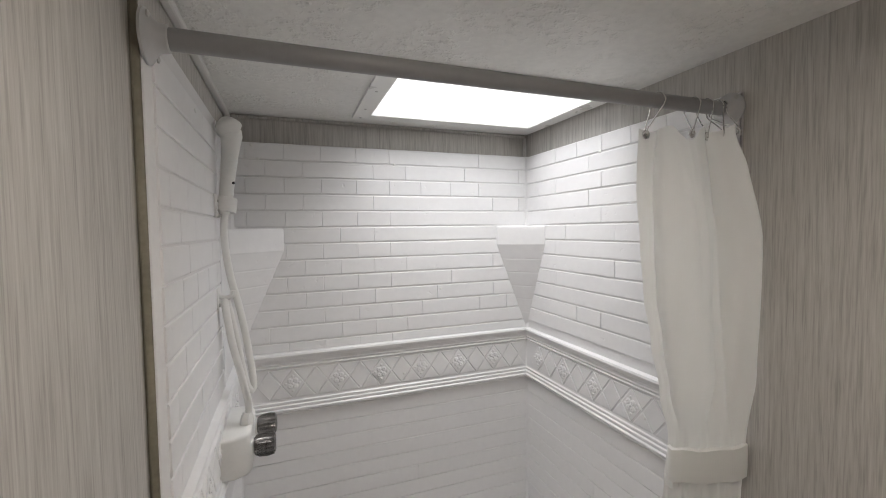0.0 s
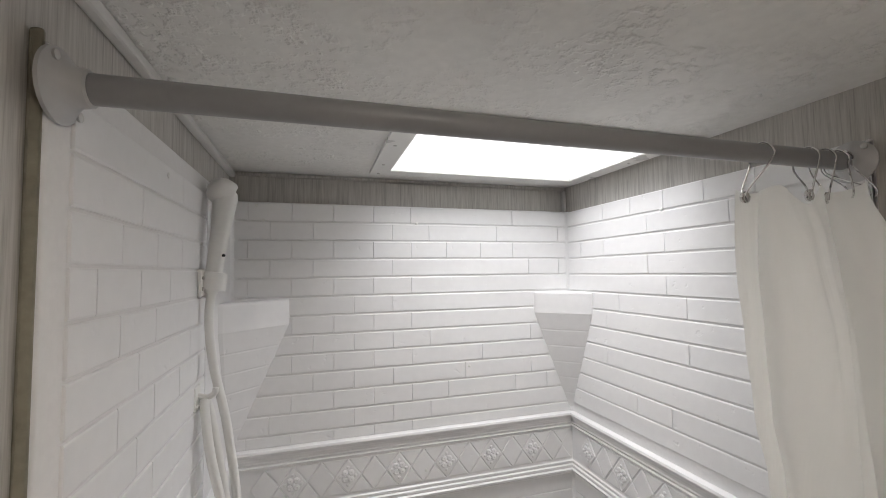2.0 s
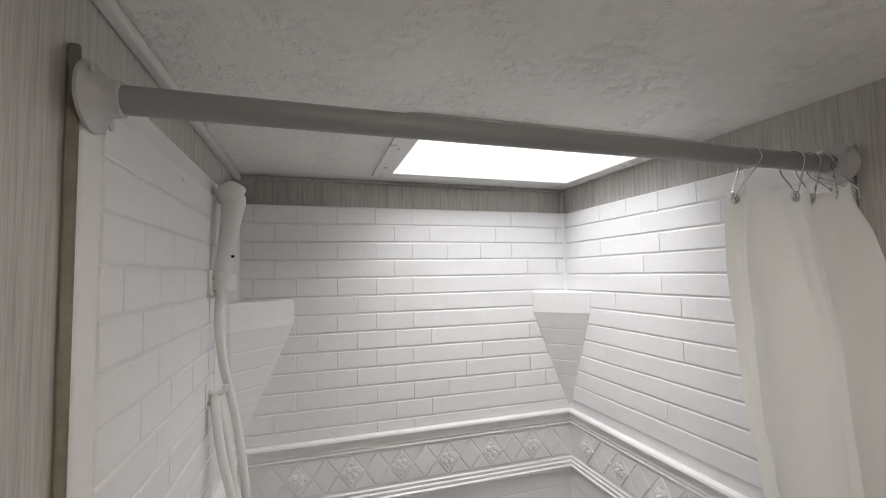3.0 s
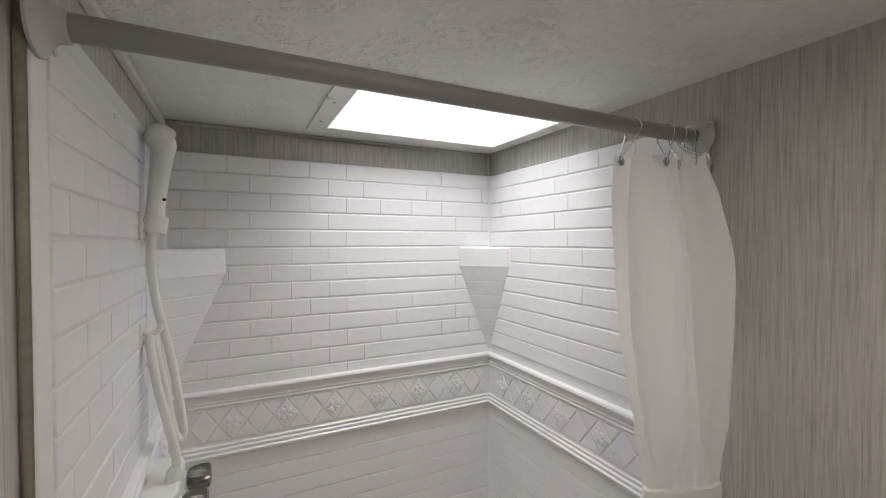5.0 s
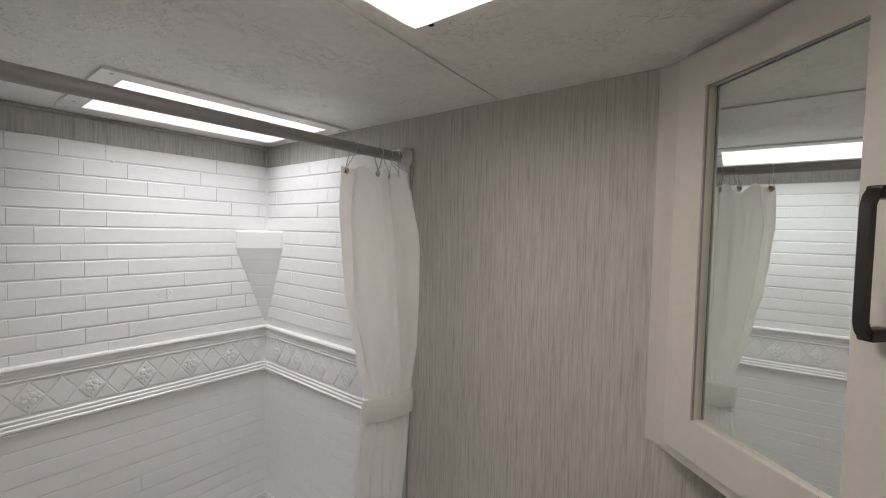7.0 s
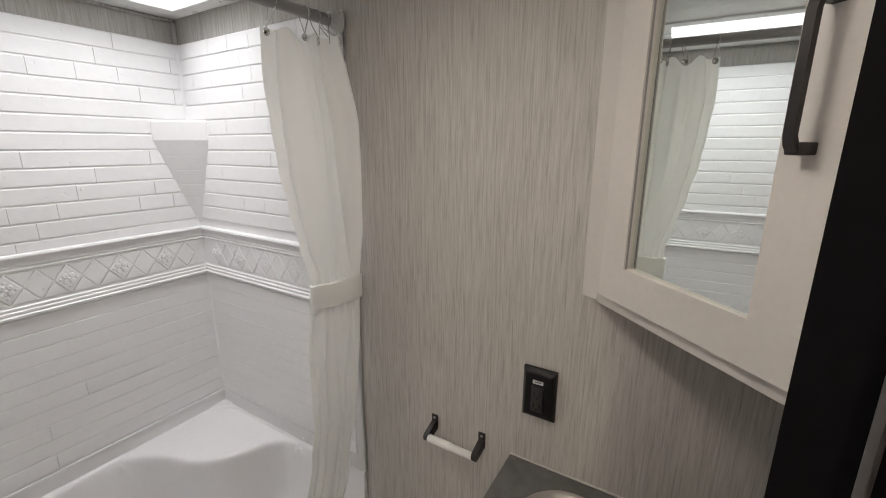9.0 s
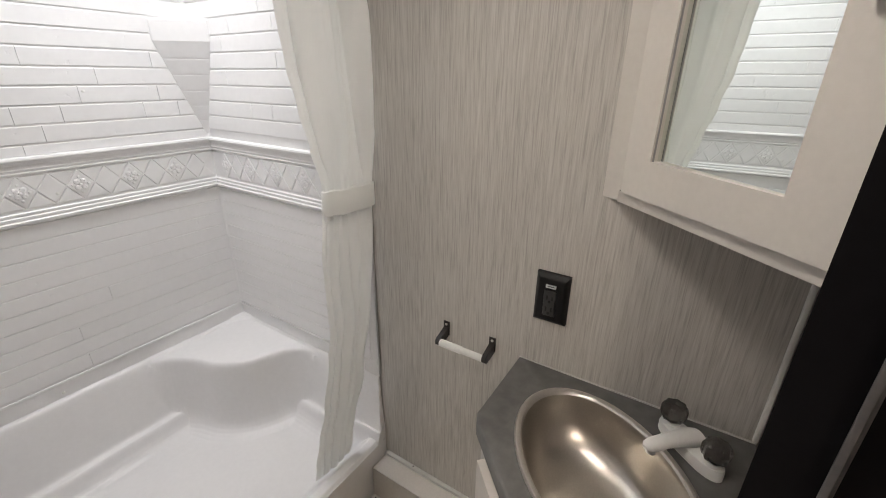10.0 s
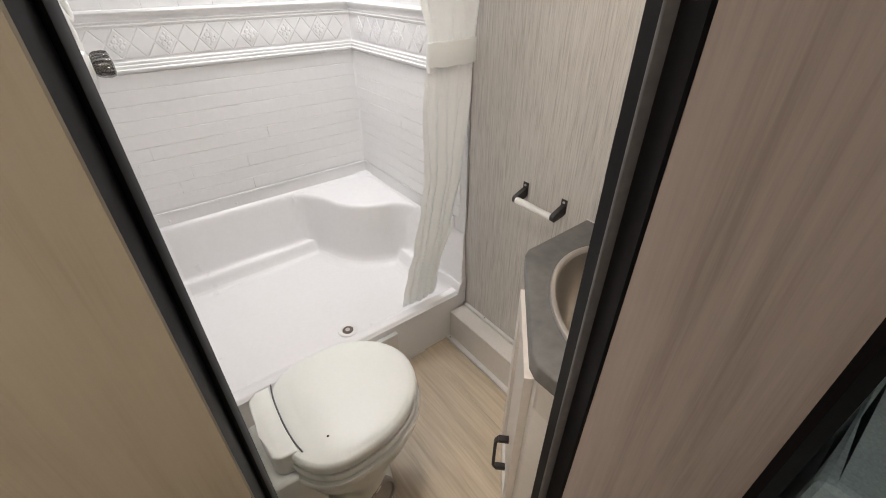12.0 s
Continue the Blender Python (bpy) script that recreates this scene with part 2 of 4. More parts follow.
DARKHOLE = material("dark_recess", (0.01, 0.01, 0.01), 0.7, vary=0.1, bump=0)
PLANK = plank_material()
FABRIC = fabric_material()
SMOKE = smoky_material()
DOME = dome_material()
LENS = glow_material("lamp_lens", (1.0, 0.90, 0.81), LAMP_GLOW)
RIM = glow_material("lamp_rim", (1.0, 0.90, 0.80), 1.6)
HALL_FILL_LENS = glow_material("hall_fill_lens", (1.0, 0.86, 0.72), HALL_FILL_GLOW)
MIRROR = material("mirror_glass", (0.86, 0.90, 0.87), 0.012, metal=1.0, vary=0.0, bump=0, rough_vary=0.006)
GROUT = material("joint_plastic", (0.78, 0.775, 0.775), 0.45, vary=0.03, bump=0.03)


# ---- building helpers ----
def mesh_of(bm, name, mat, smooth=True):
    bmesh.ops.recalc_face_normals(bm, faces=bm.faces[:])
    me = bpy.data.meshes.new(name)
    bm.to_mesh(me)
    bm.free()
    me.materials.append(mat)
    if smooth:
        me.shade_smooth()
        me.set_sharp_from_angle(angle=radians(38))
    return me


def part(name, bm, mat, parent=None, label="", smooth=True):
    ob = new(name, mesh_of(bm, name, mat, smooth))
    if parent is not None:
        ob.parent = parent
        ob.matrix_parent_inverse = parent.matrix_world.inverted()
    if label:
        ob["label"] = label
    return ob


def thing(name, at, label, category, group="", kind=""):
    ob = new(name)
    ob.empty_display_size = 0.02
    ob.matrix_world = Matrix.Translation(at)
    return tagged(ob, label, category, group, kind)


def structure(name, bm, mat, label, category="wall"):
    return tagged(part(name, bm, mat, smooth=False), label, category, kind="structure")


def box(x0, x1, y0, y1, z0, z1, bevel=0.0, seg=2, bm=None):
    own = bmesh.new()
    v = [own.verts.new((x, y, z)) for z in (z0, z1) for y in (y0, y1) for x in (x0, x1)]
    for f in ((0, 1, 3, 2), (4, 5, 7, 6), (0, 1, 5, 4), (2, 3, 7, 6), (0, 2, 6, 4), (1, 3, 7, 5)):
        own.faces.new([v[i] for i in f])
    if bevel:
        bmesh.ops.bevel(own, geom=own.edges[:], offset=bevel, segments=seg, profile=0.5, affect="EDGES")
    return join(bm, own)


def join(bm, own):
    if bm is None:
        return own
    me = bpy.data.meshes.new("tmp")
    own.to_mesh(me)
    own.free()
    bm.from_mesh(me)
    bpy.data.meshes.remove(me)
    return bm


def prism(poly, z0, z1, bevel=0.0, seg=2, bm=None):
    own = bmesh.new()
    a = [own.verts.new((x, y, z0)) for x, y in poly]
    b = [own.verts.new((x, y, z1)) for x, y in poly]
    own.faces.new(a)
    own.faces.new(b)
    for i in range(len(poly)):
        j = (i + 1) % len(poly)
        own.faces.new((a[i], a[j], b[j], b[i]))
    if bevel:
        bmesh.ops.bevel(own, geom=own.edges[:], offset=bevel, segments=seg, profile=0.5, affect="EDGES")
    return join(bm, own)


def rings(loops, close_ends=True, bm=None):
    """Skin a list of equally long closed loops of points."""
    own = bmesh.new()
    vs = [[own.verts.new(p) for p in loop] for loop in loops]
    n = len(loops[0])
    for a, b in zip(vs, vs[1:]):
        for i in range(n):
            j = (i + 1) % n
            own.faces.new((a[i], a[j], b[j], b[i]))
    if close_ends:
        own.faces.new(vs[0])
        own.faces.new(vs[-1])
    return join(bm, own)


def frame_of(axis):
    axis = Vector(axis).normalized()
    side = axis.orthogonal().normalized()
    return side, axis.cross(side)


def lathe(base, axis, profile, seg=24, bm=None, lobes=0, depth=0.0):
    """Turn (radius, height) pairs round an axis from base."""
    base, axis = Vector(base), Vector(axis).normalized()
    s, u = frame_of(axis)
    loops = []
    for r, h in profile:
        loop = []
        for k in range(seg):
            a = 2 * math.pi * k / seg
            q = r * (1 + (depth * math.cos(lobes * a) if lobes else 0))
            loop.append(base + axis * h + (s * math.cos(a) + u * math.sin(a)) * q)
        loops.append(loop)
    return rings(loops, True, bm)


def tube(points, r, seg=10, bm=None):
    """A round tube along a smooth path through the points."""
    pts = [Vector(p) for p in points]
    fine = []
    for i in range(len(pts) - 1):
        p0, p1, p2, p3 = pts[max(i - 1, 0)], pts[i], pts[i + 1], pts[min(i + 2, len(pts) - 1)]
        steps = 8 if len(pts) > 2 else 1
        for k in range(steps):
            t = k / steps
            fine.append(0.5 * (2 * p1 + (p2 - p0) * t + (2 * p0 - 5 * p1 + 4 * p2 - p3) * t * t + (3 * p1 - p0 - 3 * p2 + p3) * t ** 3))
    fine.append(pts[-1])
    loops, side = [], None
    for i, p in enumerate(fine):
        d = (fine[min(i + 1, len(fine) - 1)] - fine[max(i - 1, 0)]).normalized()
        side = d.orthogonal().normalized() if side is None else (side - d * side.dot(d)).normalized()
        up = d.cross(side)
        loops.append([p + (side * math.cos(2 * math.pi * k / seg) + up * math.sin(2 * math.pi * k / seg)) * r for k in range(seg)])
    return rings(loops, True, bm)


def smooth01(a, b, x):
    t = min(1.0, max(0.0, (x - a) / (b - a)))
    return t * t * (3 - 2 * t)


def blend(table, x):
    """Smooth value from (x, value) rows in rising order."""
    if x <= table[0][0]:
        return table[0][1]
    for (a, va), (b, vb) in zip(table, table[1:]):
        if x <= b:
            return va + (vb - va) * smooth01(a, b, x)
    return table[-1][1]


# ---- plan, in metres ----
LEFT, RIGHT, BACK, TOP = -0.066, 0.95, 1.45, 1.98
SL, SR, SB = -0.054, 0.938, 1.427          # faces of the moulded shower surround
FRONT = -0.378
D = Vector((0.871, -0.491))                # line of the slanted doorway wall

# ---- structure ----
structure("wall_right", box(RIGHT, RIGHT + 0.05, -2.0, BACK + 0.05, 0, TOP), PAPER, "wall papered in grey-beige linen-streak vinyl")
structure("wall_back", box(LEFT - 0.05, RIGHT, BACK, BACK + 0.05, 0, TOP), PAPER, "papered wall strip above the shower surround")
structure("wall_left", prism([(LEFT, BACK), (LEFT, 0.045), (-0.04, 0.04), (-0.0055, -0.0727), (-1.25, 0.627), (-1.25, 0.69), (LEFT - 0.05, 0.02), (LEFT - 0.05, BACK)], 0, TOP), PAPER,
          "wall papered in grey-beige linen-streak vinyl beside the shower")
structure("wall_front", prism([(0.372, -0.270), (0.45, FRONT), (RIGHT, FRONT), (RIGHT, -0.43), (0.61, -0.43), (0.571, -0.453), (0.2975, -0.2975)], 0, TOP), HALL_PAPER,
          "slanted wall beside the doorway in brown-grey grained vinyl")
# the west and south hall walls are unseen, added to shut out the sky
structure("wall_hall_west", box(-1.30, -1.25, -2.0, 0.69, 0, TOP), HALL_PAPER, "unseen hall wall added to close the hall, brown-grey vinyl")
structure("wall_hall_south", box(-1.30, RIGHT + 0.05, -2.05, -2.0, 0, TOP), HALL_PAPER, "unseen hall wall added to close the hall, brown-grey vinyl")
structure("subfloor", box(-1.30, RIGHT + 0.05, -2.05, BACK + 0.05, -0.06, -0.004), GROUT, "pale underlay beneath the floor planks", "floor")

# thin added sheet that gives wall_left's hall face an olive-brown colour
HD, HN = Vector((-0.8717, 0.4901)), Vector((-0.4901, -0.8717))
H0 = Vector((-0.0055, -0.0727)) + HD * -0.005
structure("wall_hall_north", prism([H0, H0 + HN * 0.004, H0 + HD * 1.39 + HN * 0.004, H0 + HD * 1.39], 0, TOP), OLIVE, "thin olive-brown sheet over the hall face of the wall beside the doorway")

# ceiling with the skylight's opening
SX0, SX1, SY0, SY1 = 0.338, 0.888, 0.955, 1.325
cb = bmesh.new()
for x0, x1, y0, y1 in ((-1.30, SX0, -2.05, 1.5), (SX1, 1.0, -2.05, 1.5), (SX0, SX1, -2.05, SY0), (SX0, SX1, SY1, 1.5)):
    box(x0, x1, y0, y1, TOP, TOP + 0.10, bm=cb)
structure("ceiling", cb, CEILING, "white textured vinyl ceiling with a knockdown stipple", "ceiling")
structure("trim_ceiling_left", prism([(LEFT, 0.05), (LEFT + 0.016, 0.05), (LEFT + 0.016, BACK), (LEFT, BACK)], TOP - 0.016, TOP - 0.001, 0.004), TRIM, "pale cove trim between wall and ceiling", "trim")
structure("trim_ceiling_back", box(LEFT + 0.016, RIGHT - 0.001, BACK - 0.010, BACK - 0.001, TOP - 0.012, TOP - 0.001, 0.003), PAPER, "slim cove trim between wall and ceiling", "trim")
structure("trim_corner_back", box(RIGHT - 0.012, RIGHT - 0.001, BACK - 0.012, BACK - 0.001, 1.90, TOP - 0.012, 0.003), TRIM, "slim vertical corner trim above the surround", "trim")
structure("ceiling_seam_trim", prism([(LEFT, 0.275), (LEFT, 0.284), (0.945, 0.357), (0.945, 0.348)], TOP - 0.004, TOP - 0.0005, 0.0015), CEILING, "narrow white batten covering a ceiling seam", "trim")

structure("trim_corner_front", box(RIGHT - 0.011, RIGHT - 0.001, FRONT + 0.001, FRONT + 0.011, 0.80, 1.249, 0.003), TRIM, "slim pale corner trim above the countertop", "trim")

# doorway posts
right_post = tagged(thing("door_jamb", (0.33, -0.28, 0), "black aluminium door jamb beside the vanity", "door frame"), kind="structure")
I, O = Vector((0.325, -0.243)), Vector((0.295, -0.297))
part("post", prism([I, O, O + D * 0.004, I + D * 0.055], 0, TOP), JAMB, right_post)
M0 = I.lerp(O, 0.52)
# lighter grey strip paints the highlight that runs down the jamb's groove
part("stop_strip", prism([M0 - D * 0.009, M0 + (O - I).normalized() * 0.004 - D * 0.009, M0 + (O - I).normalized() * 0.004 + D * 0.002, M0 + D * 0.002], 0, TOP, 0.001), GREY_LINE, right_post, "grey strip for the highlight along the jamb's groove")
left_post = tagged(thing("door_jamb", (0, -0.02, 0), "black aluminium door jamb beside the shower wall", "door frame"), kind="structure")
part("post", prism([(-0.002, -0.0752), (0.018, 0.030), (-0.038, 0.043), (-0.006, -0.0735)], 0, TOP), JAMB, left_post)
part("stop_strip", prism([(0.0075, -0.03), (0.0145, 0.0), (0.0205, -0.001), (0.0135, -0.031)], 0, TOP, 0.002), JAMB, left_post)
structure("trim_wall_end", prism([(0.543, -0.436), (0.536, -0.448), (0.567, -0.466), (0.577, -0.448)], 0, TOP), JAMB, "black corner trim at the end of the slanted wall", "trim")

# ---- shower surround ----
surround = thing("shower_surround", (0.45, 1.40, 0.5), "white moulded plastic shower surround with brick relief", "shower")
ZB, ZT = 0.535, 1.897
panel_back = part("back_panel", box(SL - 0.011, SR + 0.01, SB, BACK - 0.002, 0.48, ZT, 0.004), GROUT, surround, "white plastic back panel")
panel_left = part("left_panel", box(LEFT + 0.001, SL, 0.648, SB, 0.48, ZT, 0.004, 3), GROUT, surround, "white plastic side panel with a rounded lip")
# separate strip, darker than the panel, over its front side face
part("edge_strip", box(LEFT + 0.0005, SL - 0.0015, 0.6435, 0.6478, 0.23, ZT + 0.008, 0.003), EDGE, surround, "olive-brown strip over the panel's front side face")
panel_right = part("right_panel", box(SR, RIGHT - 0.001, 0.637, SB, 0.50, ZT - 0.003, 0.005, 3), GROUT, surround, "white plastic side panel")

# moulded band running round three sides
profile = [(0.0, 1.071), (0.008, 1.0725), (0.013, 1.077), (0.014, 1.083), (0.0095, 1.0865), (0.0105, 1.090), (0.0105, 1.095), (0.0060, 1.098), (0.0072, 1.101), (0.0074, 1.106), (0.004, 1.109), (0.003, 1.114),
           (0.003, 1.210), (0.0075, 1.212), (0.0085, 1.216), (0.0045, 1.2185), (0.006, 1.222), (0.0075, 1.225), (0.0055, 1.228), (0.0052, 1.234), (0.0065, 1.240), (0.010, 1.2455), (0.0155, 1.2485), (0.0175, 1.252), (0.0155, 1.2575), (0.0, 1.260)]
band = bmesh.new()
cols = []
for d, z in profile:
    cols.append([band.verts.new(p) for p in ((SL + d, 0.662, z), (SL + d, SB - d, z), (SR - d, SB - d, z), (SR - d, 0.657, z))])
for a, b in zip(cols, cols[1:]):
    for i in range(3):
        band.faces.new((a[i], a[i + 1], b[i + 1], b[i]))
for k in (0, 3):
    band.faces.new([c[k] for c in cols])
band_ob = part("moulded_band", band, PLASTIC, surround, "raised border with diamond tiles and flower reliefs", False)


def diamond(w, h, d):
    bm = bmesh.new()
    loops = []
    for k, q in ((1.0, 0.0), (0.985, d * 0.75), (0.92, d)):
        loops.append([(w * k, 0, -q), (0, h * k, -q), (-w * k, 0, -q), (0, -h * k, -q)])
    return rings(loops, True, bm)


def flower(bm):
    for k in range(4):
        a = math.pi / 4 + k * math.pi / 2
        c = Vector((math.cos(a) * 0.0115, math.sin(a) * 0.0125, -0.0034))
        lathe(c, (0, 0, -1), [(0.0088, 0), (0.0078, 0.0028), (0.004, 0.0046), (0.001, 0.0040)], 8, bm)
        c = Vector((math.cos(a + math.pi / 4) * 0.02, math.sin(a + math.pi / 4) * 0.023, -0.0034))
        lathe(c, (0, 0, -1), [(0.0052, 0), (0.0036, 0.0026), (0.001, 0.0034)], 6, bm)
    lathe((0, 0, -0.0034), (0, 0, -1), [(0.005, 0), (0.0045, 0.0045), (0.001, 0.0065)], 8, bm)
    return bm


plain_me = mesh_of(diamond(0.0332, 0.0450, 0.0036), "plain_tile", PLASTIC, False)
flower_me = mesh_of(flower(diamond(0.0336, 0.0450, 0.0040)), "flower_tile", PLASTIC, False)

def border_tile(up):
    """A triangle that fills the lattice between two diamonds."""
    base = []
    for k, q in ((1.0, 0.0), (0.97, 0.0020), (0.88, 0.0028)):
        base.append([(x * k, up * (0.0285 + (z - 0.0285) * k), -q) for x, z in ((-0.0315, 0.0445), (0.0315, 0.0445), (0.0, 0.0030))])
    return rings(base)


border_me = {s: mesh_of(border_tile(s), "border_tile", PLASTIC, False) for s in (1, -1)}


def shared(name, me, parent, m):
    ob = new(name, me)
    ob.parent = parent
    ob.matrix_parent_inverse = parent.matrix_world.inverted()
    ob.matrix_basis = m
    return ob


def facing(origin, along, out):
    """A pose whose x runs along the wall, y up and z into the wall."""
    x, z = Vector(along), -Vector(out)
    y = Vector((0, 0, 1))
    x = y.cross(z)
    return Matrix(((x.x, y.x, z.x, origin[0]), (x.y, y.y, z.y, origin[1]), (x.z, y.z, z.z, origin[2]), (0, 0, 0, 1)))


ZC = 1.162
for k in range(-3, 5):
    for half, me, nm in ((0, flower_me, "flower_tile"), (0.5, plain_me, "plain_tile")):
        x = 0.377 + 0.1385 * (k + half)
        if SL + 0.04 < x < SR - 0.04:
            shared(nm, me, band_ob, facing((x, SB - 0.003, ZC), (1, 0, 0), (0, -1, 0)))
            for s in (1, -1):
                if x + 0.0346 < SR - 0.04:
                    shared("border_tile", border_me[s], band_ob, facing((x + 0.0346, SB - 0.003, ZC), (1, 0, 0), (0, -1, 0)))
for k in range(0, 6):
    for half, me, nm in ((0, flower_me, "flower_tile"), (0.5, plain_me, "plain_tile")):
        y = 1.30 - 0.145 * (k + half) + 0.04
        if 0.70 < y < SB - 0.04:
            shared(nm, me, band_ob, facing((SR - 0.003, y, ZC), (0, 1, 0), (-1, 0, 0)))
            shared(nm, me, band_ob, facing((SL + 0.003, y, ZC), (0, 1, 0), (1, 0, 0)))
            for s in (1, -1):
                if y - 0.0363 > 0.69:
                    shared("border_tile", border_me[s], band_ob, facing((SR - 0.003, y - 0.0363, ZC), (0, 1, 0), (-1, 0, 0)))
                    shared("border_tile", border_me[s], band_ob, facing((SL + 0.003, y - 0.0363, ZC), (0, 1, 0), (1, 0, 0)))


# corner shelves: a block under the top, tapering down into the corner
def corner_shelf(cx, sx, a, label):
    courses = [1.570, 1.522, 1.472, 1.421, 1.371, 1.320, 1.276]
    loops = []

    def tri(s, z, inset=0.0):
        q = a * s - inset
        return [(cx, SB, z), (cx + sx * q, SB, z), (cx + sx * q * 0.96, SB - q * 0.06, z), (cx + sx * q * 0.06, SB - q * 0.96, z), (cx, SB - q, z)]
    for z, s, inset in ((1.640, 1.0, 0.004), (1.637, 1.0, 0.001), (1.634, 1.0, 0.0), (1.574, 1.0, 0.0), (1.570, 0.985, 0.0)):
        loops.append(tri(s, z, inset))
    for z0, z1 in zip(courses, courses[1:]):
        f = lambda z: 0.985 - 0.93 * (1.570 - z) / (1.570 - 1.262)
        loops.append(tri(f(z0 - 0.004), z0 - 0.004))
        loops.append(tri(f(z1 + 0.003), z1 + 0.003))
        loops.append(tri(f(z1), z1, 0.0012))
    loops.append(tri(0.03, 1.262))
    return part("corner_shelf", rings(loops), PLASTIC, surround, label, False)


for cx, sx in ((SL, 1), (SR, -1)):
    for z0, z1 in ((0.557, 1.074), (1.259, ZT - 0.002)):
        r, poly = 0.016, [(cx - sx * 0.001, SB + 0.001)]
        for k in range(9):
            g = radians(90 * k / 8)
            poly.append((cx + sx * (r - r * math.sin(g)), SB - (r - r * math.cos(g))))
        part("corner_cove", prism(poly, z0, z1), PLASTIC, surround, "rounded inside corner of the surround")

corner_shelf(SR, -1, 0.128, "moulded corner shelf tapering downward")
corner_shelf(SL, 1, 0.143, "moulded corner shelf tapering downward")

part("corner_bead", tube([(SL + 0.0005, 1.168, 1.262), (SL + 0.0005, 1.168, ZT - 0.006)], 0.0035, 10), PLASTIC, surround, "thin upright moulded bead")

# ---- shower pan ----
pan = thing("shower_pan", (0.45, 1.03, 0), "white moulded shower pan with a corner seat and low curb", "shower pan")
PX0, PX1, PY0, PY1 = LEFT + 0.002, RIGHT - 0.002, 0.632, SB + 0.004
SEAT = [(0.38, 1.445), (0.50, 1.425), (0.580, 1.385), (0.64, 1.30), (0.675, 1.20), (0.735, 1.128), (0.80, 1.09), (0.87, 1.06), (0.92, 1.00), (0.942, 0.90), (0.96, 0.78)]


def curve_through(rows, steps=6):
    """Evenly refined smooth curve through plan points."""
    out = []
    for i in range(len(rows) - 1):
        p0, p1, p2, p3 = (Vector(rows[min(max(i + k, 0), len(rows) - 1)]) for k in (-1, 0, 1, 2))
        for k in range(steps):
            t = k / steps
            q = 0.5 * (2 * p1 + (p2 - p0) * t + (2 * p0 - 5 * p1 + 4 * p2 - p3) * t * t + (3 * p1 - p0 - 3 * p2 + p3) * t ** 3)
            out.append((q.x, q.y))
    return out + [rows[-1]]


SEAT = curve_through(SEAT)


def seat_side(x, y):
    """Signed distance to the seat's wavy front; positive on the seat."""
    best, sign = 9.0, -1.0
    p = Vector((x, y))
    for (ax, ay), (bx, by) in zip(SEAT, SEAT[1:]):
        a, b = Vector((ax, ay)), Vector((bx, by))
        t = min(1, max(0, (p - a).dot(b - a) / (b - a).length_squared))
        q = a + (b - a) * t
        if (p - q).length < best:
            best = (p - q).length
            sign = 1.0 if (b - a).cross(p - q) > 0 else -1.0
    return best * sign


WALLS = [(0.0, 0.505), (0.004, 0.499), (0.014, 0.497), (0.019, 0.494), (0.024, 0.486), (0.030, 0.465), (0.060, 0.285), (0.065, 0.270), (0.070, 0.264), (0.076, 0.262), (0.088, 0.261), (0.093, 0.258), (0.098, 0.250), (0.108, 0.228), (0.118, 0.214), (0.130, 0.205), (0.146, 0.200), (0.170, 0.198), (0.30, 0.198)]
SEAT_FRONT = [(-0.090, 0.0), (-0.072, 0.003), (-0.058, 0.008), (-0.046, 0.018), (-0.037, 0.034), (-0.031, 0.055), (-0.011, 0.268), (-0.007, 0.282), (-0.003, 0.2885), (0.002, 0.2915), (0.008, 0.292), (0.5, 0.292)]


def ramp(table, x):
    if x <= table[0][0]:
        return table[0][1]
    for (a, va), (c, vc) in zip(table, table[1:]):
        if x <= c:
            return va + (vc - va) * (x - a) / (c - a)
    return table[-1][1]


def rounded(a, c, r):
    """Distance from two walls that meet in a rounded corner."""
    return r - math.hypot(r - a, r - c) if a < r and c < r else min(a, c)


def pan_height(x, y):
    steep = 1.15 + 1.5 * (1 - smooth01(0.70, 0.84, y))
    back = SB - y + 0.004
    d = min(rounded(back, (x - SL + 0.014) * 2.1, 0.17), rounded(back, (SR - x + 0.012) * steep, 0.12))
    z = ramp(WALLS, d)
    if x > 0.36 and y > 0.80:
        seat = 0.198 + ramp(SEAT_FRONT, seat_side(x, y))
        k = 0.16 * smooth01(0.225, 0.31, min(z, seat)) * (1 - smooth01(0.43, 0.485, max(z, seat))) + 1e-6
        h = max(k - abs(z - seat), 0.0) / k
        z = max(z, seat) + h * h * k * 0.25
    # the curb in front, and the side walls dropping to meet it
    curb = 0.198 + 0.030 * (1 - smooth01(0.668, 0.715, y)) - 0.012 * (1 - smooth01(0.632, 0.645, y))
    cap = 0.228 + 0.06 * smooth01(0.895, 0.945, x) + 0.06 * (1 - smooth01(-0.05, 0.0, x))
    cap = cap + (0.6 - cap) * smooth01(0.634, 0.652, y)
    drain = math.hypot(x - 0.448, y - 0.749)
    z = min(max(z, curb), max(cap, curb))
    if drain < 0.3 and z < 0.215:
        z -= 0.006 * (1 - smooth01(0.03, 0.3, drain))
    return z


bm = bmesh.new()
NX, NY = 330, 270
grid = []
for j in range(NY + 1):
    y = PY0 + (PY1 - PY0) * j / NY
    grid.append([bm.verts.new((PX0 + (PX1 - PX0) * i / NX, y, pan_height(PX0 + (PX1 - PX0) * i / NX, y))) for i in range(NX + 1)])
for j in range(NY):
    for i in range(NX):
        bm.faces.new((grid[j][i], grid[j][i + 1], grid[j + 1][i + 1], grid[j + 1][i]))
edge = grid[0] + [r[-1] for r in grid[1:]] + grid[-1][-2::-1] + [r[0] for r in grid[-2:0:-1]]
low = [bm.verts.new((v.co.x, v.co.y, 0.0)) for v in edge]
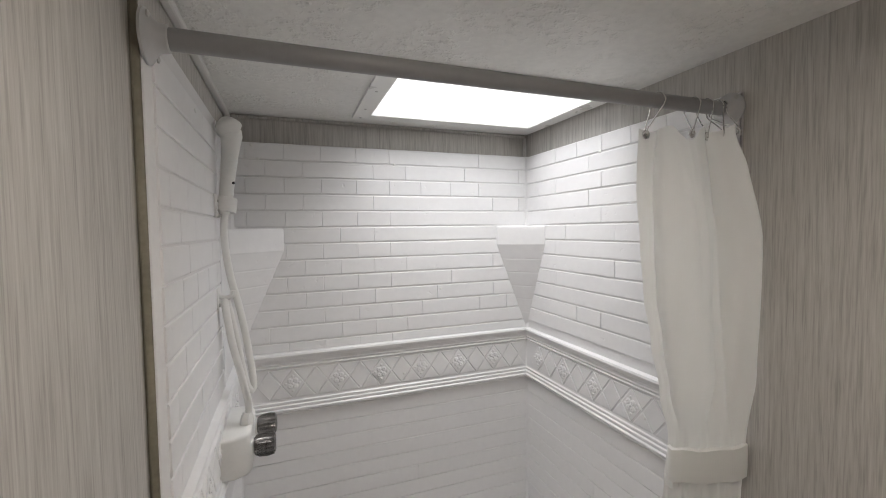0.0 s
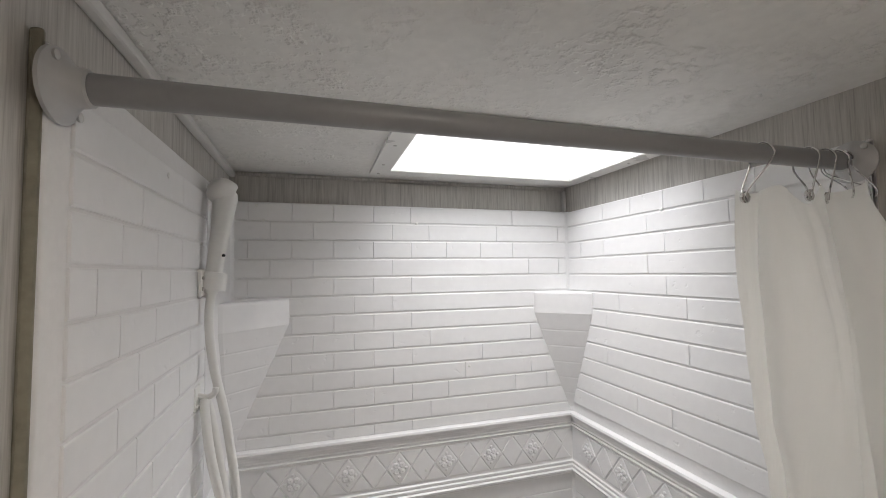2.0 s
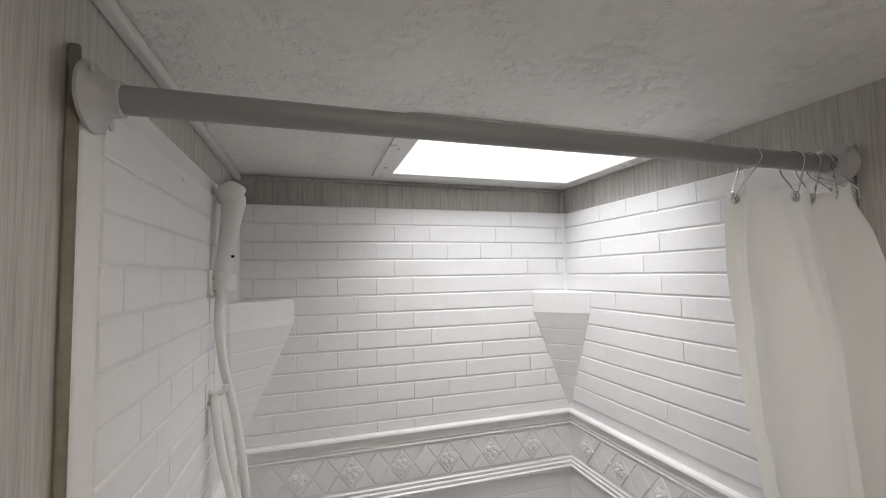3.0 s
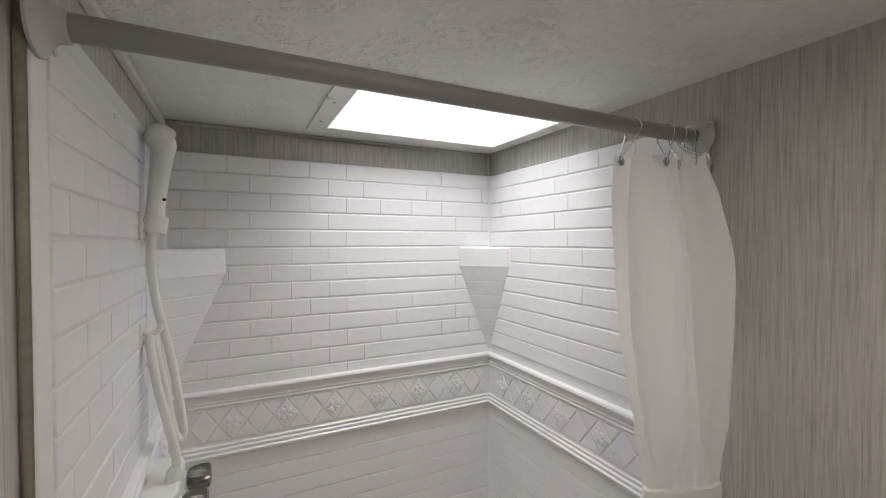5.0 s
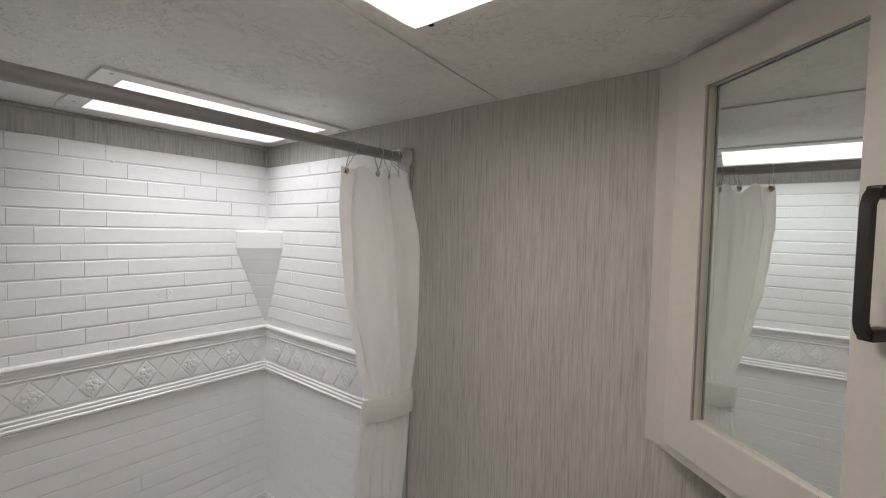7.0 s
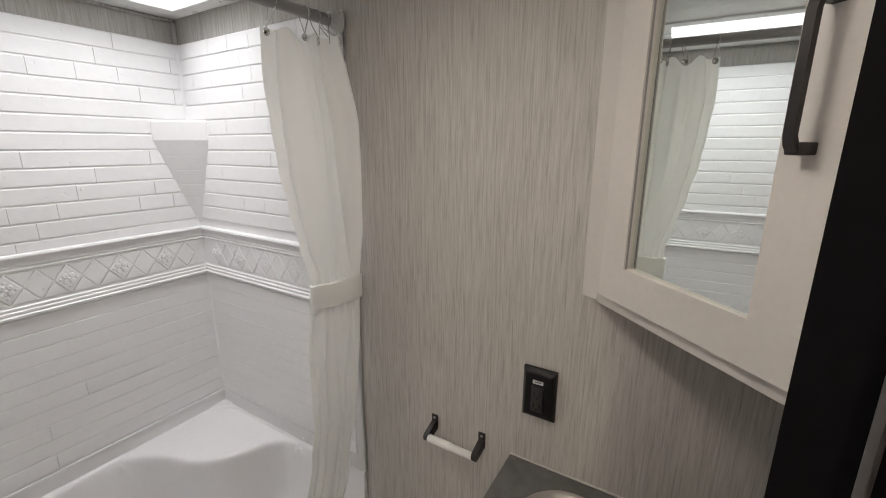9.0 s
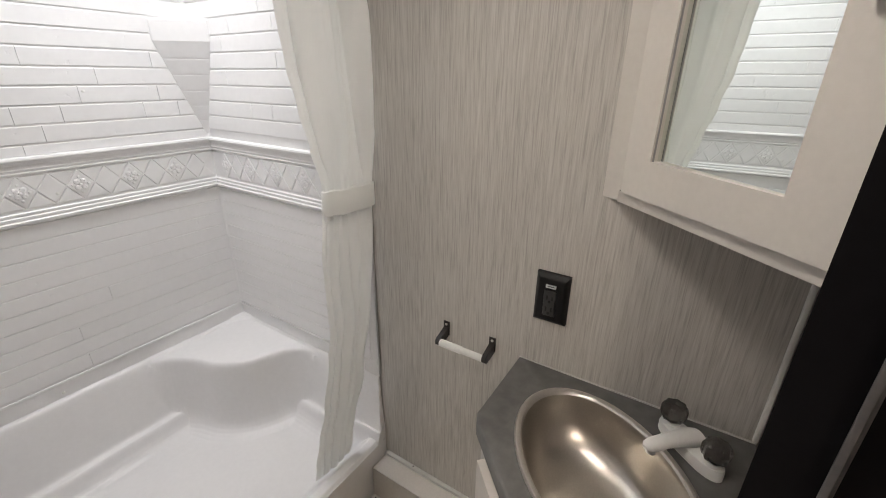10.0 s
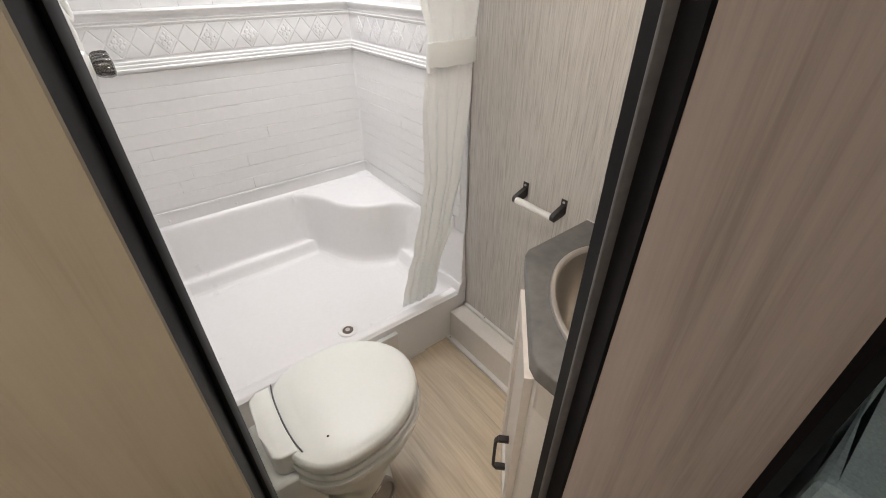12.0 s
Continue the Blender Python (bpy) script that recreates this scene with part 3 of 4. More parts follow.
for i in range(len(edge)):
    j = (i + 1) % len(edge)
    bm.faces.new((edge[i], edge[j], low[j], low[i]))
part("basin", bm, PAN, pan)
fl = bmesh.new()
box(SL + 0.002, SR - 0.002, SB - 0.002, SB + 0.001, 0.500, 0.553, bm=fl)
box(SL - 0.001, SL + 0.002, 0.66, SB - 0.002, 0.500, 0.553, bm=fl)
box(SR - 0.002, SR + 0.001, 0.70, SB - 0.002, 0.500, 0.553, bm=fl)
lip = bmesh.new()
box(SL + 0.006, SR - 0.006, SB - 0.007, SB + 0.001, 0.551, 0.558, 0.002, bm=lip)
box(SL - 0.001, SL + 0.007, 0.66, SB - 0.001, 0.551, 0.558, 0.002, bm=lip)
box(SR - 0.007, SR + 0.001, 0.70, SB - 0.001, 0.551, 0.558, 0.002, bm=lip)
part("panel_lip", lip, PLASTIC, surround, "narrow rolled lip along the foot of the panels")
part("upper_flange", fl, PLASTIC, pan, "thin flange along the top of the pan")
ZD = pan_height(0.448, 0.749)
dr = lathe((0.448, 0.749, ZD - 0.004), (0, 0, 1), [(0.039, 0), (0.039, 0.005), (0.037, 0.0085), (0.031, 0.0105), (0.026, 0.009), (0.0215, 0.005), (0.0215, 0.0048)], 32)
drain = part("drain", dr, WHITE, pan, "white plastic drain ring")
# the pan has no hole here: a brown disc paints the ring's inner shade
part("shade_disc", lathe((0.448, 0.749, ZD - 0.003), (0, 0, 1), [(0.0212, 0.0), (0.0212, 0.0048), (0.012, 0.0044)], 20), DRAIN_SHADE, drain, "brown disc coloured as the shade inside the drain")
part("stopper", lathe((0.4475, 0.7485, ZD + 0.003), (0, 0, 1), [(0.009, 0), (0.009, 0.002), (0.003, 0.003)], 16), SCREW, drain, "small metal drain centre")

# ---- curtain rod ----
rod = thing("shower_curtain_rod", (0.45, 0.66, 1.862), "white enamelled shower curtain rod greyed for shade, with round end flanges", "curtain rod")
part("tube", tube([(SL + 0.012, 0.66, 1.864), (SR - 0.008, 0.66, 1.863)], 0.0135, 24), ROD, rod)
for x, s, z in ((SL, 1, 1.864), (SR, -1, 1.863)):
    fl = part("flange", lathe((x + s * 0.0005, 0.66, z), (s, 0, 0), [(0.032, 0), (0.032, 0.003), (0.029, 0.0055), (0.022, 0.010), (0.0172, 0.015), (0.0162, 0.024), (0.0145, 0.0255)], 32), FLANGE, rod, "white round flange greyed for its shade")
    for dy, dz in ((-0.019, 0.019), (0.019, -0.019)):
        part("screw", lathe((x + s * 0.0075, 0.66 + dy, z + dz), (s, 0, 0), [(0.0045, 0), (0.0045, 0.002), (0.002, 0.003)], 10), SCREW, fl)

# ---- curtain ----
LX = [(0.20, 0.675), (0.27, 0.684), (0.37, 0.704), (0.48, 0.735), (0.65, 0.772), (0.75, 0.790), (0.97, 0.790), (1.12, 0.806), (1.20, 0.816), (1.30, 0.792), (1.40, 0.768), (1.50, 0.748), (1.60, 0.738), (1.70, 0.730), (1.82, 0.734)]
RX = [(0.20, 0.815), (0.30, 0.830), (0.41, 0.845), (0.56, 0.880), (0.80, 0.918), (1.10, 0.930), (1.19, 0.934), (1.35, 0.941), (1.55, 0.9425), (1.82, 0.934)]
RY = [(0.20, 0.690), (0.30, 0.682), (0.56, 0.650), (1.10, 0.618), (1.35, 0.610), (1.60, 0.612), (1.82, 0.645)]
DEEP = [(0.20, 0.010), (0.34, 0.012), (0.60, 0.014), (1.00, 0.011), (1.12, 0.007), (1.20, 0.008), (1.34, 0.034), (1.60, 0.056), (1.74, 0.048), (1.82, 0.024)]


def lobe(u, a, b):
    """One rounded pleat between two creases."""
    return math.sin(math.pi * (u - a) / (b - a)) ** 0.6 if a < u < b else 0.0


def curtain_point(u, z):
    """Three pleats above the band, five tighter ones below it."""
    x = blend(LX, z) + (blend(RX, z) - blend(LX, z)) * u
    y = blend([(0.2, 0.705), (0.5, 0.69), (1.82, 0.688)], z) * (1 - u) + blend(RY, z) * u
    deep = blend(DEEP, z)
    wander = 0.03 * math.sin(4.1 * z) + 0.02 * math.sin(9.7 * z + 1)
    c1, c2, c3 = 0.19 + wander, 0.66 - 0.10 * smooth01(1.75, 1.35, z) + wander, 0.80 - 0.05 * smooth01(1.3, 1.7, z) - wander
    above = 0.30 * lobe(u, -0.04, c1) + 1.0 * lobe(u, c1, c2) + 0.20 * lobe(u, c2, c3) + 0.85 * lobe(u, c3, 1.03)
    k1, k2, k3, k4 = 0.17 + 1.5 * wander, 0.38 - 0.10 * (z - 0.6), 0.60 + 2 * wander, 0.79 + 0.05 * math.sin(6 * z)
    below = 0.55 * lobe(u, -0.05, k1) + 0.8 * lobe(u, k1, k2) + 1.0 * lobe(u, k2, k3) + 0.7 * lobe(u, k3, k4) + 0.8 * lobe(u, k4, 1.04)
    g = smooth01(1.06, 1.22, z)
    fold = above * g + below * (1 - g) - 0.35
    fold += 0.30 * noise.noise(Vector((u * 5, z * 2.6, 1.7))) + 0.12 * noise.noise(Vector((u * 14, z * 5, 7.3)))
    gather = smooth01(1.25, 1.19, z) if z > 1.15 else smooth01(0.95, 1.12, z)
    fold += 0.3 * gather * math.sin(2 * math.pi * 6.5 * u)
    y -= deep * fold * (0.45 + 0.55 * smooth01(0.0, 0.2, u))
    # the cloth laps over itself along two creases
    lap = smooth01(1.20, 1.34, z) * (1 - 0.6 * smooth01(1.70, 1.82, z)) + 0.15 * (1 - smooth01(1.0, 1.1, z))
    x -= 0.016 * lap * math.exp(-((u - c1 - 0.03) / 0.035) ** 2)
    x += 0.022 * lap * math.exp(-((u - c2 + 0.03) / 0.04) ** 2) - 0.012 * lap * math.exp(-((u - c3 - 0.03) / 0.04) ** 2)
    return Vector((min(x, SR + 0.004 if y < 0.63 else SR - 0.004), y, z))


curtain = thing("shower_curtain", (0.83, 0.66, 0.22), "white fabric shower curtain tied back beside the wall", "curtain")
bm = bmesh.new()
NU, NV = 110, 130
g = []
for j in range(NV + 1):
    row = []
    for i in range(NU + 1):
        u = i / NU
        topz = 1.824 - 0.012 * abs(math.sin(math.pi * (0.15 + u * 3.0))) - 0.018 * smooth01(0.25, 0.45, u) * (1 - smooth01(0.45, 0.62, u)) + 0.012 * smooth01(0.7, 1, u)
        botz = 0.216 + 0.004 * math.sin(u * 7) + 0.028 * u * u
        row.append(bm.verts.new(curtain_point(u, botz + (topz - botz) * j / NV)))
    g.append(row)
for j in range(NV):
    for i in range(NU):
        bm.faces.new((g[j][i], g[j][i + 1], g[j + 1][i + 1], g[j + 1][i]))
cloth = part("cloth", bm, FABRIC, curtain, "white woven curtain cloth with soft folds")
loops = []
for z, out in ((1.122, 0.002), (1.125, 0.007), (1.142, 0.009), (1.175, 0.009), (1.191, 0.008), (1.194, 0.002)):
    loop = []
    c = Vector((0.877, 0.650))
    for k in range(36):
        a = 2 * math.pi * k / 36
        t = 0.063 + out
        loop.append((min(c.x + math.cos(a) * t, 0.9375), c.y - math.cos(a) * 0.028 + math.sin(a) * (0.020 + out), z + 0.007 * math.cos(a + 0.3) + 0.0015 * math.sin(7 * a)))
    loops.append(loop)
part("tie_back", rings(loops, False), FABRIC, curtain, "white fabric tie-back band gathered round the cloth")
part("tie_knot", lathe((0.818, 0.680, 1.112), (0.3, -1, 0.2), [(0.004, -0.012), (0.012, -0.004), (0.013, 0.006), (0.006, 0.014)], 10, lobes=3, depth=0.2), FABRIC, curtain, "small gathered fabric end")
for u, lean in ((0.06, 0.0), (0.46, 0.010), (0.72, -0.006), (0.80, 0.006), (0.93, 0.0)):
    p = curtain_point(u, 1.806)
    if u < 0.75:
        part("grommet", lathe(p + Vector((0, -0.003, 0)), (0, -1, 0), [(0.0045, -0.002), (0.0085, -0.002), (0.0088, 0.001), (0.007, 0.0022), (0.0045, 0.001)], 16), CHROME, curtain, "metal eyelet")
    ring_x = min(p.x + lean, SR - 0.03)
    zr = 1.8635
    hook = [(p.x, p.y - 0.006, 1.803), (p.x - 0.004, p.y - 0.010, 1.815), (ring_x - 0.002, 0.6435, zr - 0.012), (ring_x, 0.6432, zr + 0.002), (ring_x, 0.653, zr + 0.0135),
            (ring_x, 0.667, zr + 0.0130), (ring_x, 0.6765, zr + 0.001), (ring_x + 0.002, 0.678, zr - 0.016), (p.x + 0.005, p.y + 0.004, 1.820), (p.x + 0.001, p.y + 0.001, 1.806)]
    part("hook", tube(hook, 0.0013, 6), CHROME, curtain, "bent steel wire hook")

for k in range(3):
    q = curtain_point(0.955, 1.752 - 0.009 * k)
    part("printed_mark", box(q.x - 0.004, q.x + 0.001, q.y - 0.003, q.y - 0.0012, q.z - 0.0013, q.z + 0.0013), PRINT, curtain, "small printed care mark")

# ---- skylight ----
skylight = thing("skylight", (0.61, 1.14, TOP), "white framed acrylic skylight set in the ceiling", "skylight")
fx0, fx1, fy0, fy1 = 0.293, 0.932, 0.905, 1.372
bm = bmesh.new()
for x0, x1, y0, y1 in ((fx0, SX0, fy0, fy1), (SX1, fx1, fy0, fy1), (SX0, SX1, fy0, SY0), (SX0, SX1, SY1, fy1)):
    box(x0, x1, y0, y1, TOP - 0.007, TOP - 0.0005, bm=bm)
bmesh.ops.remove_doubles(bm, verts=bm.verts[:], dist=0.0001)
part("frame", bm, WHITE, skylight, "white plastic frame")
e = 0.004
for x0, x1, y0, y1 in ((SX0, SX0 + e, SY0, SY1), (SX1 - e, SX1, SY0, SY1), (SX0 + e, SX1 - e, SY0, SY0 + e), (SX0 + e, SX1 - e, SY1 - e, SY1)):
    part("well_side", box(x0, x1, y0, y1, TOP - 0.006, TOP + 0.185), WHITE, skylight, "white inner shaft side")
loops = []
for k, z in ((1.0, 2.166), (0.97, 2.18), (0.80, 2.205), (0.4, 2.22), (0.05, 2.222)):
    cx, cy, hx, hy = 0.613, 1.14, 0.30 * k, 0.21 * k
    loops.append([(cx + sx * hx, cy + sy * hy, z) for sx, sy in ((-1, -1), (-0.3, -1), (0.3, -1), (1, -1), (1, -0.3), (1, 0.3), (1, 1), (0.3, 1), (-0.3, 1), (-1, 1), (-1, 0.3), (-1, -0.3))])
part("dome", rings(loops, False), DOME, skylight, "milky acrylic dome lit by daylight")
for x, y in ((0.315, 0.925), (0.46, 0.928), (0.61, 0.928), (0.76, 0.928), (0.908, 0.925), (0.314, 1.10), (0.314, 1.26), (0.315, 1.352), (0.91, 1.10)):
    part("screw", lathe((x, y, TOP - 0.0068), (0, 0, -1), [(0.004, 0), (0.004, 0.0014), (0.002, 0.002)], 8), SCREW, skylight)


# ---- ceiling lamp ----
def ceiling_lamp(x0, x1, y0, y1, lens, label):
    lamp = thing("ceiling_light", ((x0 + x1) / 2, (y0 + y1) / 2, TOP), label, "ceiling light")
    base = bmesh.new()
    box(x0 - 0.006, x1 + 0.006, y0 - 0.006, y1 + 0.006, TOP - 0.012, TOP - 0.0005, 0.004, bm=base)
    part("base", base, WHITE, lamp)
    loops = []
    for inset, z in ((0.0, TOP - 0.012), (0.0, TOP - 0.044), (0.003, TOP - 0.051), (0.010, TOP - 0.055)):
        r = 0.022
        loop = []
        for cx, cy, a0 in ((x1 - r, y1 - r, 0), (x0 + r, y1 - r, 90), (x0 + r, y0 + r, 180), (x1 - r, y0 + r, 270)):
            for k in range(6):
                a = radians(a0 + 18 * k)
                loop.append((cx + math.cos(a) * (r - inset * 0.6) - (inset * 0.4 if cx > (x0 + x1) / 2 else -inset * 0.4),
                             cy + math.sin(a) * (r - inset * 0.6) - (inset * 0.4 if cy > (y0 + y1) / 2 else -inset * 0.4), z))
        loops.append(loop)
    part("lens_rim", rings(loops), lens[1], lamp, "milky plastic rim of the lens")
    part("lens", box(x0 + 0.014, x1 - 0.014, y0 + 0.014, y1 - 0.014, TOP - 0.0568, TOP - 0.0545, 0.001), lens[0], lamp, "milky plastic lens giving warm light")
    return lamp


ceiling_lamp(0.19, 0.480, 0.060, 0.210, (LENS, RIM), "white rectangular ceiling light with a rounded milky lens, lit")
# unseen fill lamp, added to throw light on the hall and through the doorway
ceiling_lamp(-0.93, -0.63, -0.60, -0.45, (HALL_FILL_LENS, RIM), "unseen hall ceiling light added as fill, white with a milky lens, lit")
tagged(part("ceiling_screw", lathe((0.558, 0.247, TOP + 0.001), (0, 0, -1), [(0.005, 0), (0.005, 0.003), (0.002, 0.0045)], 10), BLACK), "dark screw head in the ceiling panel", "screw")

# ---- hand shower ----
hand = thing("hand_shower", (SL, 1.13, 1.70), "white hand shower hanging in a wall bracket with a looped hose", "shower head")
bk = box(SL, SL + 0.010, 1.096, 1.150, 1.664, 1.716, 0.004, 2)
lathe((SL + 0.022, 1.122, 1.676), (0.10, 0.10, 1), [(0.0215, 0), (0.0220, 0.002), (0.0225, 0.030), (0.0215, 0.033), (0.0165, 0.034)], 22, bk)
part("bracket", bk, WHITE, hand, "white wall bracket with a clip ring")
for z in (1.680, 1.700):
    part("bracket_screw", lathe((SL + 0.010, 1.102, z), (1, -0.2, 0), [(0.0035, 0), (0.0035, 0.002), (0.0015, 0.003)], 8), SCREW, hand)
hd = lathe((SL + 0.022, 1.122, 1.690), (0.10, 0.10, 1), [(0.011, -0.02), (0.0145, 0), (0.0155, 0.06), (0.0175, 0.11), (0.0205, 0.145), (0.023, 0.165), (0.020, 0.178)], 20)
part("handle", hd, WHITE, hand)
part("head", lathe((SL + 0.034, 1.140, 1.866), (0.55, 0.25, -0.35), [(0.004, -0.028), (0.014, -0.0255), (0.022, -0.019), (0.0265, -0.010), (0.0280, 0.0), (0.0280, 0.010), (0.025, 0.015), (0.010, 0.016)], 28), WHITE, hand, "round white spray head")
part("pause_button", lathe((SL + 0.040, 1.118, 1.742), (0.8, -0.6, 0), [(0.003, 0), (0.003, 0.003), (0.001, 0.004)], 8), DARKHOLE, hand, "small dark dot on the handle")
part("hose", tube([(SL + 0.021, 1.120, 1.672), (SL + 0.018, 1.118, 1.62), (SL + 0.026, 1.12, 1.54), (SL + 0.046, 1.128, 1.44), (SL + 0.060, 1.135, 1.34), (SL + 0.066, 1.14, 1.275),
                   (SL + 0.061, 1.135, 1.258), (SL + 0.050, 1.128, 1.285), (SL + 0.036, 1.12, 1.38), (SL + 0.022, 1.112, 1.462), (SL + 0.017, 1.105, 1.478), (SL + 0.019, 1.098, 1.455),
                   (SL + 0.030, 1.094, 1.38), (SL + 0.046, 1.10, 1.30), (SL + 0.056, 1.108, 1.24), (SL + 0.056, 1.110, 1.213)], 0.0080, 14), WHITE, hand, "white ribbed plastic hose")
hk = box(SL, SL + 0.006, 1.088, 1.122, 1.462, 1.505, 0.003)
tube([(SL + 0.004, 1.105, 1.488), (SL + 0.020, 1.105, 1.484), (SL + 0.032, 1.105, 1.490), (SL + 0.034, 1.105, 1.500)], 0.0055, 8, hk)
part("hose_hook", hk, WHITE, hand, "white wall hook holding the hose")
part("hook_screw", lathe((SL + 0.006, 1.095, 1.470), (1, 0, 0), [(0.004, 0), (0.004, 0.003), (0.002, 0.004)], 8), SCREW, hand)

valve = thing("shower_valve", (SL, 1.13, 1.15), "white two-handle shower valve with smoky clear knobs", "faucet")
part("body", prism([(SL - 0.001, 1.035), (SL + 0.030, 1.035), (SL + 0.058, 1.050), (SL + 0.064, 1.066), (SL + 0.064, 1.194), (SL + 0.058, 1.210), (SL + 0.030, 1.225), (SL - 0.001, 1.225)], 1.098, 1.190, 0.007, 3), WHITE, valve)
part("hose_nut", lathe((SL + 0.049, 1.110, 1.186), (0.2, 0, 1), [(0.014, 0), (0.014, 0.020), (0.010, 0.030)], 12, lobes=6, depth=0.04), WHITE, valve)
for y in (1.078, 1.182):
    part("stem_collar", lathe((SL + 0.062, y, 1.150), (1, 0, 0), [(0.020, 0), (0.019, 0.004), (0.012, 0.007)], 20), WHITE, valve)
    k = part("knob", lathe((SL + 0.068, y, 1.150), (1, 0, 0), [(0.016, 0), (0.021, 0.004), (0.025, 0.012), (0.026, 0.030), (0.024, 0.042), (0.016, 0.046), (0.003, 0.046)], 40, lobes=8, depth=0.07), SMOKE, valve, "smoky clear acrylic knob")
    part("knob_core", lathe((SL + 0.066, y, 1.150), (1, 0, 0), [(0.009, 0), (0.009, 0.034), (0.006, 0.038)], 14), CHROME, k)

# ---- vanity ----
vanity = thing("vanity_cabinet", (0.75, -0.13, 0), "off-white corner vanity cabinet with one shaker door", "cabinet")
A, B_, C_, E_ = Vector((0.948, 0.125)), Vector((0.708, 0.120)), Vector((0.470, -0.120)), Vector((0.472, -0.376))
part("body", prism([A, B_, C_, E_, (0.948, -0.376)], 0.0, 0.655, 0.002), PAINT, vanity)
along = (C_ - B_).normalized()
outn = Vector((along.y, -along.x))
if outn.x > 0:
    outn = -outn


def slab(p, s0, s1, d0, d1, z0, z1, along, outn, bevel=0.0, bm=None):
    """A box on an upright plane: from s0 to s1 along it, d0 to d1 out of it."""
    q = [p + along * s0 + outn * d0, p + along * s1 + outn * d0, p + along * s1 + outn * d1, p + along * s0 + outn * d1]
    return prism([(v.x, v.y) for v in q], z0, z1, bevel, 2, bm)


def shaker_door(parent, p, along, outn, s0, s1, z0, z1, rail, label, panel_mat):
    bm = bmesh.new()
    slab(p, s0, s0 + rail, 0.001, 0.019, z0, z1, along, outn, 0.0, bm)
    slab(p, s1 - rail, s1, 0.001, 0.019, z0, z1, along, outn, 0.0, bm)
    slab(p, s0 + rail, s1 - rail, 0.001, 0.019, z0, z0 + rail, along, outn, 0.0, bm)
    slab(p, s0 + rail, s1 - rail, 0.001, 0.019, z1 - rail, z1, along, outn, 0.0, bm)
    door = part("door", bm, PAINT, parent, label)
    part("panel", slab(p, s0 + rail - 0.003, s1 - rail + 0.003, 0.002, 0.010, z0 + rail - 0.003, z1 - rail + 0.003, along, outn), panel_mat, door)
    return door


part("front_rail", slab(B_, 0.0, (C_ - B_).length, -0.016, 0.0, 0.6552, 0.752, along, outn), PAINT, vanity)
part("side_rail", box(0.470, 0.486, -0.376, -0.126, 0.6552, 0.752), PAINT, vanity)
part("end_rail", box(0.716, 0.948, 0.108, 0.124, 0.6552, 0.752), PAINT, vanity)
vdoor = shaker_door(vanity, B_, along, outn, 0.030, 0.305, 0.075, 0.700, 0.050, "off-white shaker door", PAINT)


def bar_pull(parent, p, along, outn, s, d, z0, z1, label):
    bm = bmesh.new()
    for z in (z0, z1):
        slab(p, s - 0.008, s + 0.008, d, d + 0.028, z - 0.007, z + 0.007, along, outn, 0.002, bm)
    loops = []
    for z, dd, w in ((z0 - 0.006, 0.026, 0.0065), (z0 + 0.003, 0.034, 0.006), (z0 + 0.014, 0.038, 0.0052), (z1 - 0.014, 0.038, 0.0052), (z1 - 0.003, 0.034, 0.006), (z1 + 0.006, 0.026, 0.0065)):
        ring = []
        for ds, do in ((-w, 0.0), (w, 0.0), (w, 0.008), (-w, 0.008)):
            q = p + along * (s + ds) + outn * (d + dd + do - 0.008)
            ring.append((q.x, q.y, z))
        loops.append(ring)
    rings(loops, True, bm)
    return part("handle", bm, BRONZE, parent, label)


bar_pull(vdoor, B_, along, outn, 0.215, 0.018, 0.215, 0.345, "dark bronze bar pull")

counter = thing("countertop", (0.75, -0.13, 0.752), "dark slate-grey laminate countertop on the corner vanity", "countertop")
CZ0, CZ1 = 0.7545, 0.793
TOPPOLY = [(0.9485, 0.140), (0.712, 0.137), (0.690, 0.126), (0.466, -0.100), (0.455, -0.124), (0.456, -0.377), (0.9485, -0.377)]
SC, SA, SBm = Vector((0.712, -0.128)), 0.222, 0.150
EU, EV = Vector((1, 1)).normalized(), Vector((-1, 1)).normalized()


def oval(a, b, z, n=64, c=SC):
    return [(c.x + EU.x * a * math.cos(2 * math.pi * k / n) + EV.x * b * math.sin(2 * math.pi * k / n),
             c.y + EU.y * a * math.cos(2 * math.pi * k / n) + EV.y * b * math.sin(2 * math.pi * k / n), z) for k in range(n)]


def outline_at(poly, ang, c):
    """Where a ray from c at an angle leaves the polygon."""
    d = Vector((math.cos(ang), math.sin(ang)))
    best = None
    for i in range(len(poly)):
        p, q = Vector(poly[i]), Vector(poly[(i + 1) % len(poly)])
        e = q - p
        den = d.cross(e)
        if abs(den) < 1e-9:
            continue
        t, s = (p - c).cross(e) / den, (p - c).cross(d) / den
        if t > 0 and -1e-6 <= s <= 1 + 1e-6 and (best is None or t < best):
            best = t
    return c + d * best


angles = sorted([math.atan2(p[1] - SC.y, p[0] - SC.x) for p in TOPPOLY] + [2 * math.pi * k / 72 - math.pi for k in range(72)])
bm = bmesh.new()


def hole_at(ang, a, b):
    d = Vector((math.cos(ang), math.sin(ang)))
    u, v = d.dot(EU), d.dot(EV)
    return SC + d / math.sqrt((u / a) ** 2 + (v / b) ** 2)


def shrink(p, k):
    v = p - SC
    return SC + v * (1 - k / v.length)


loops = []
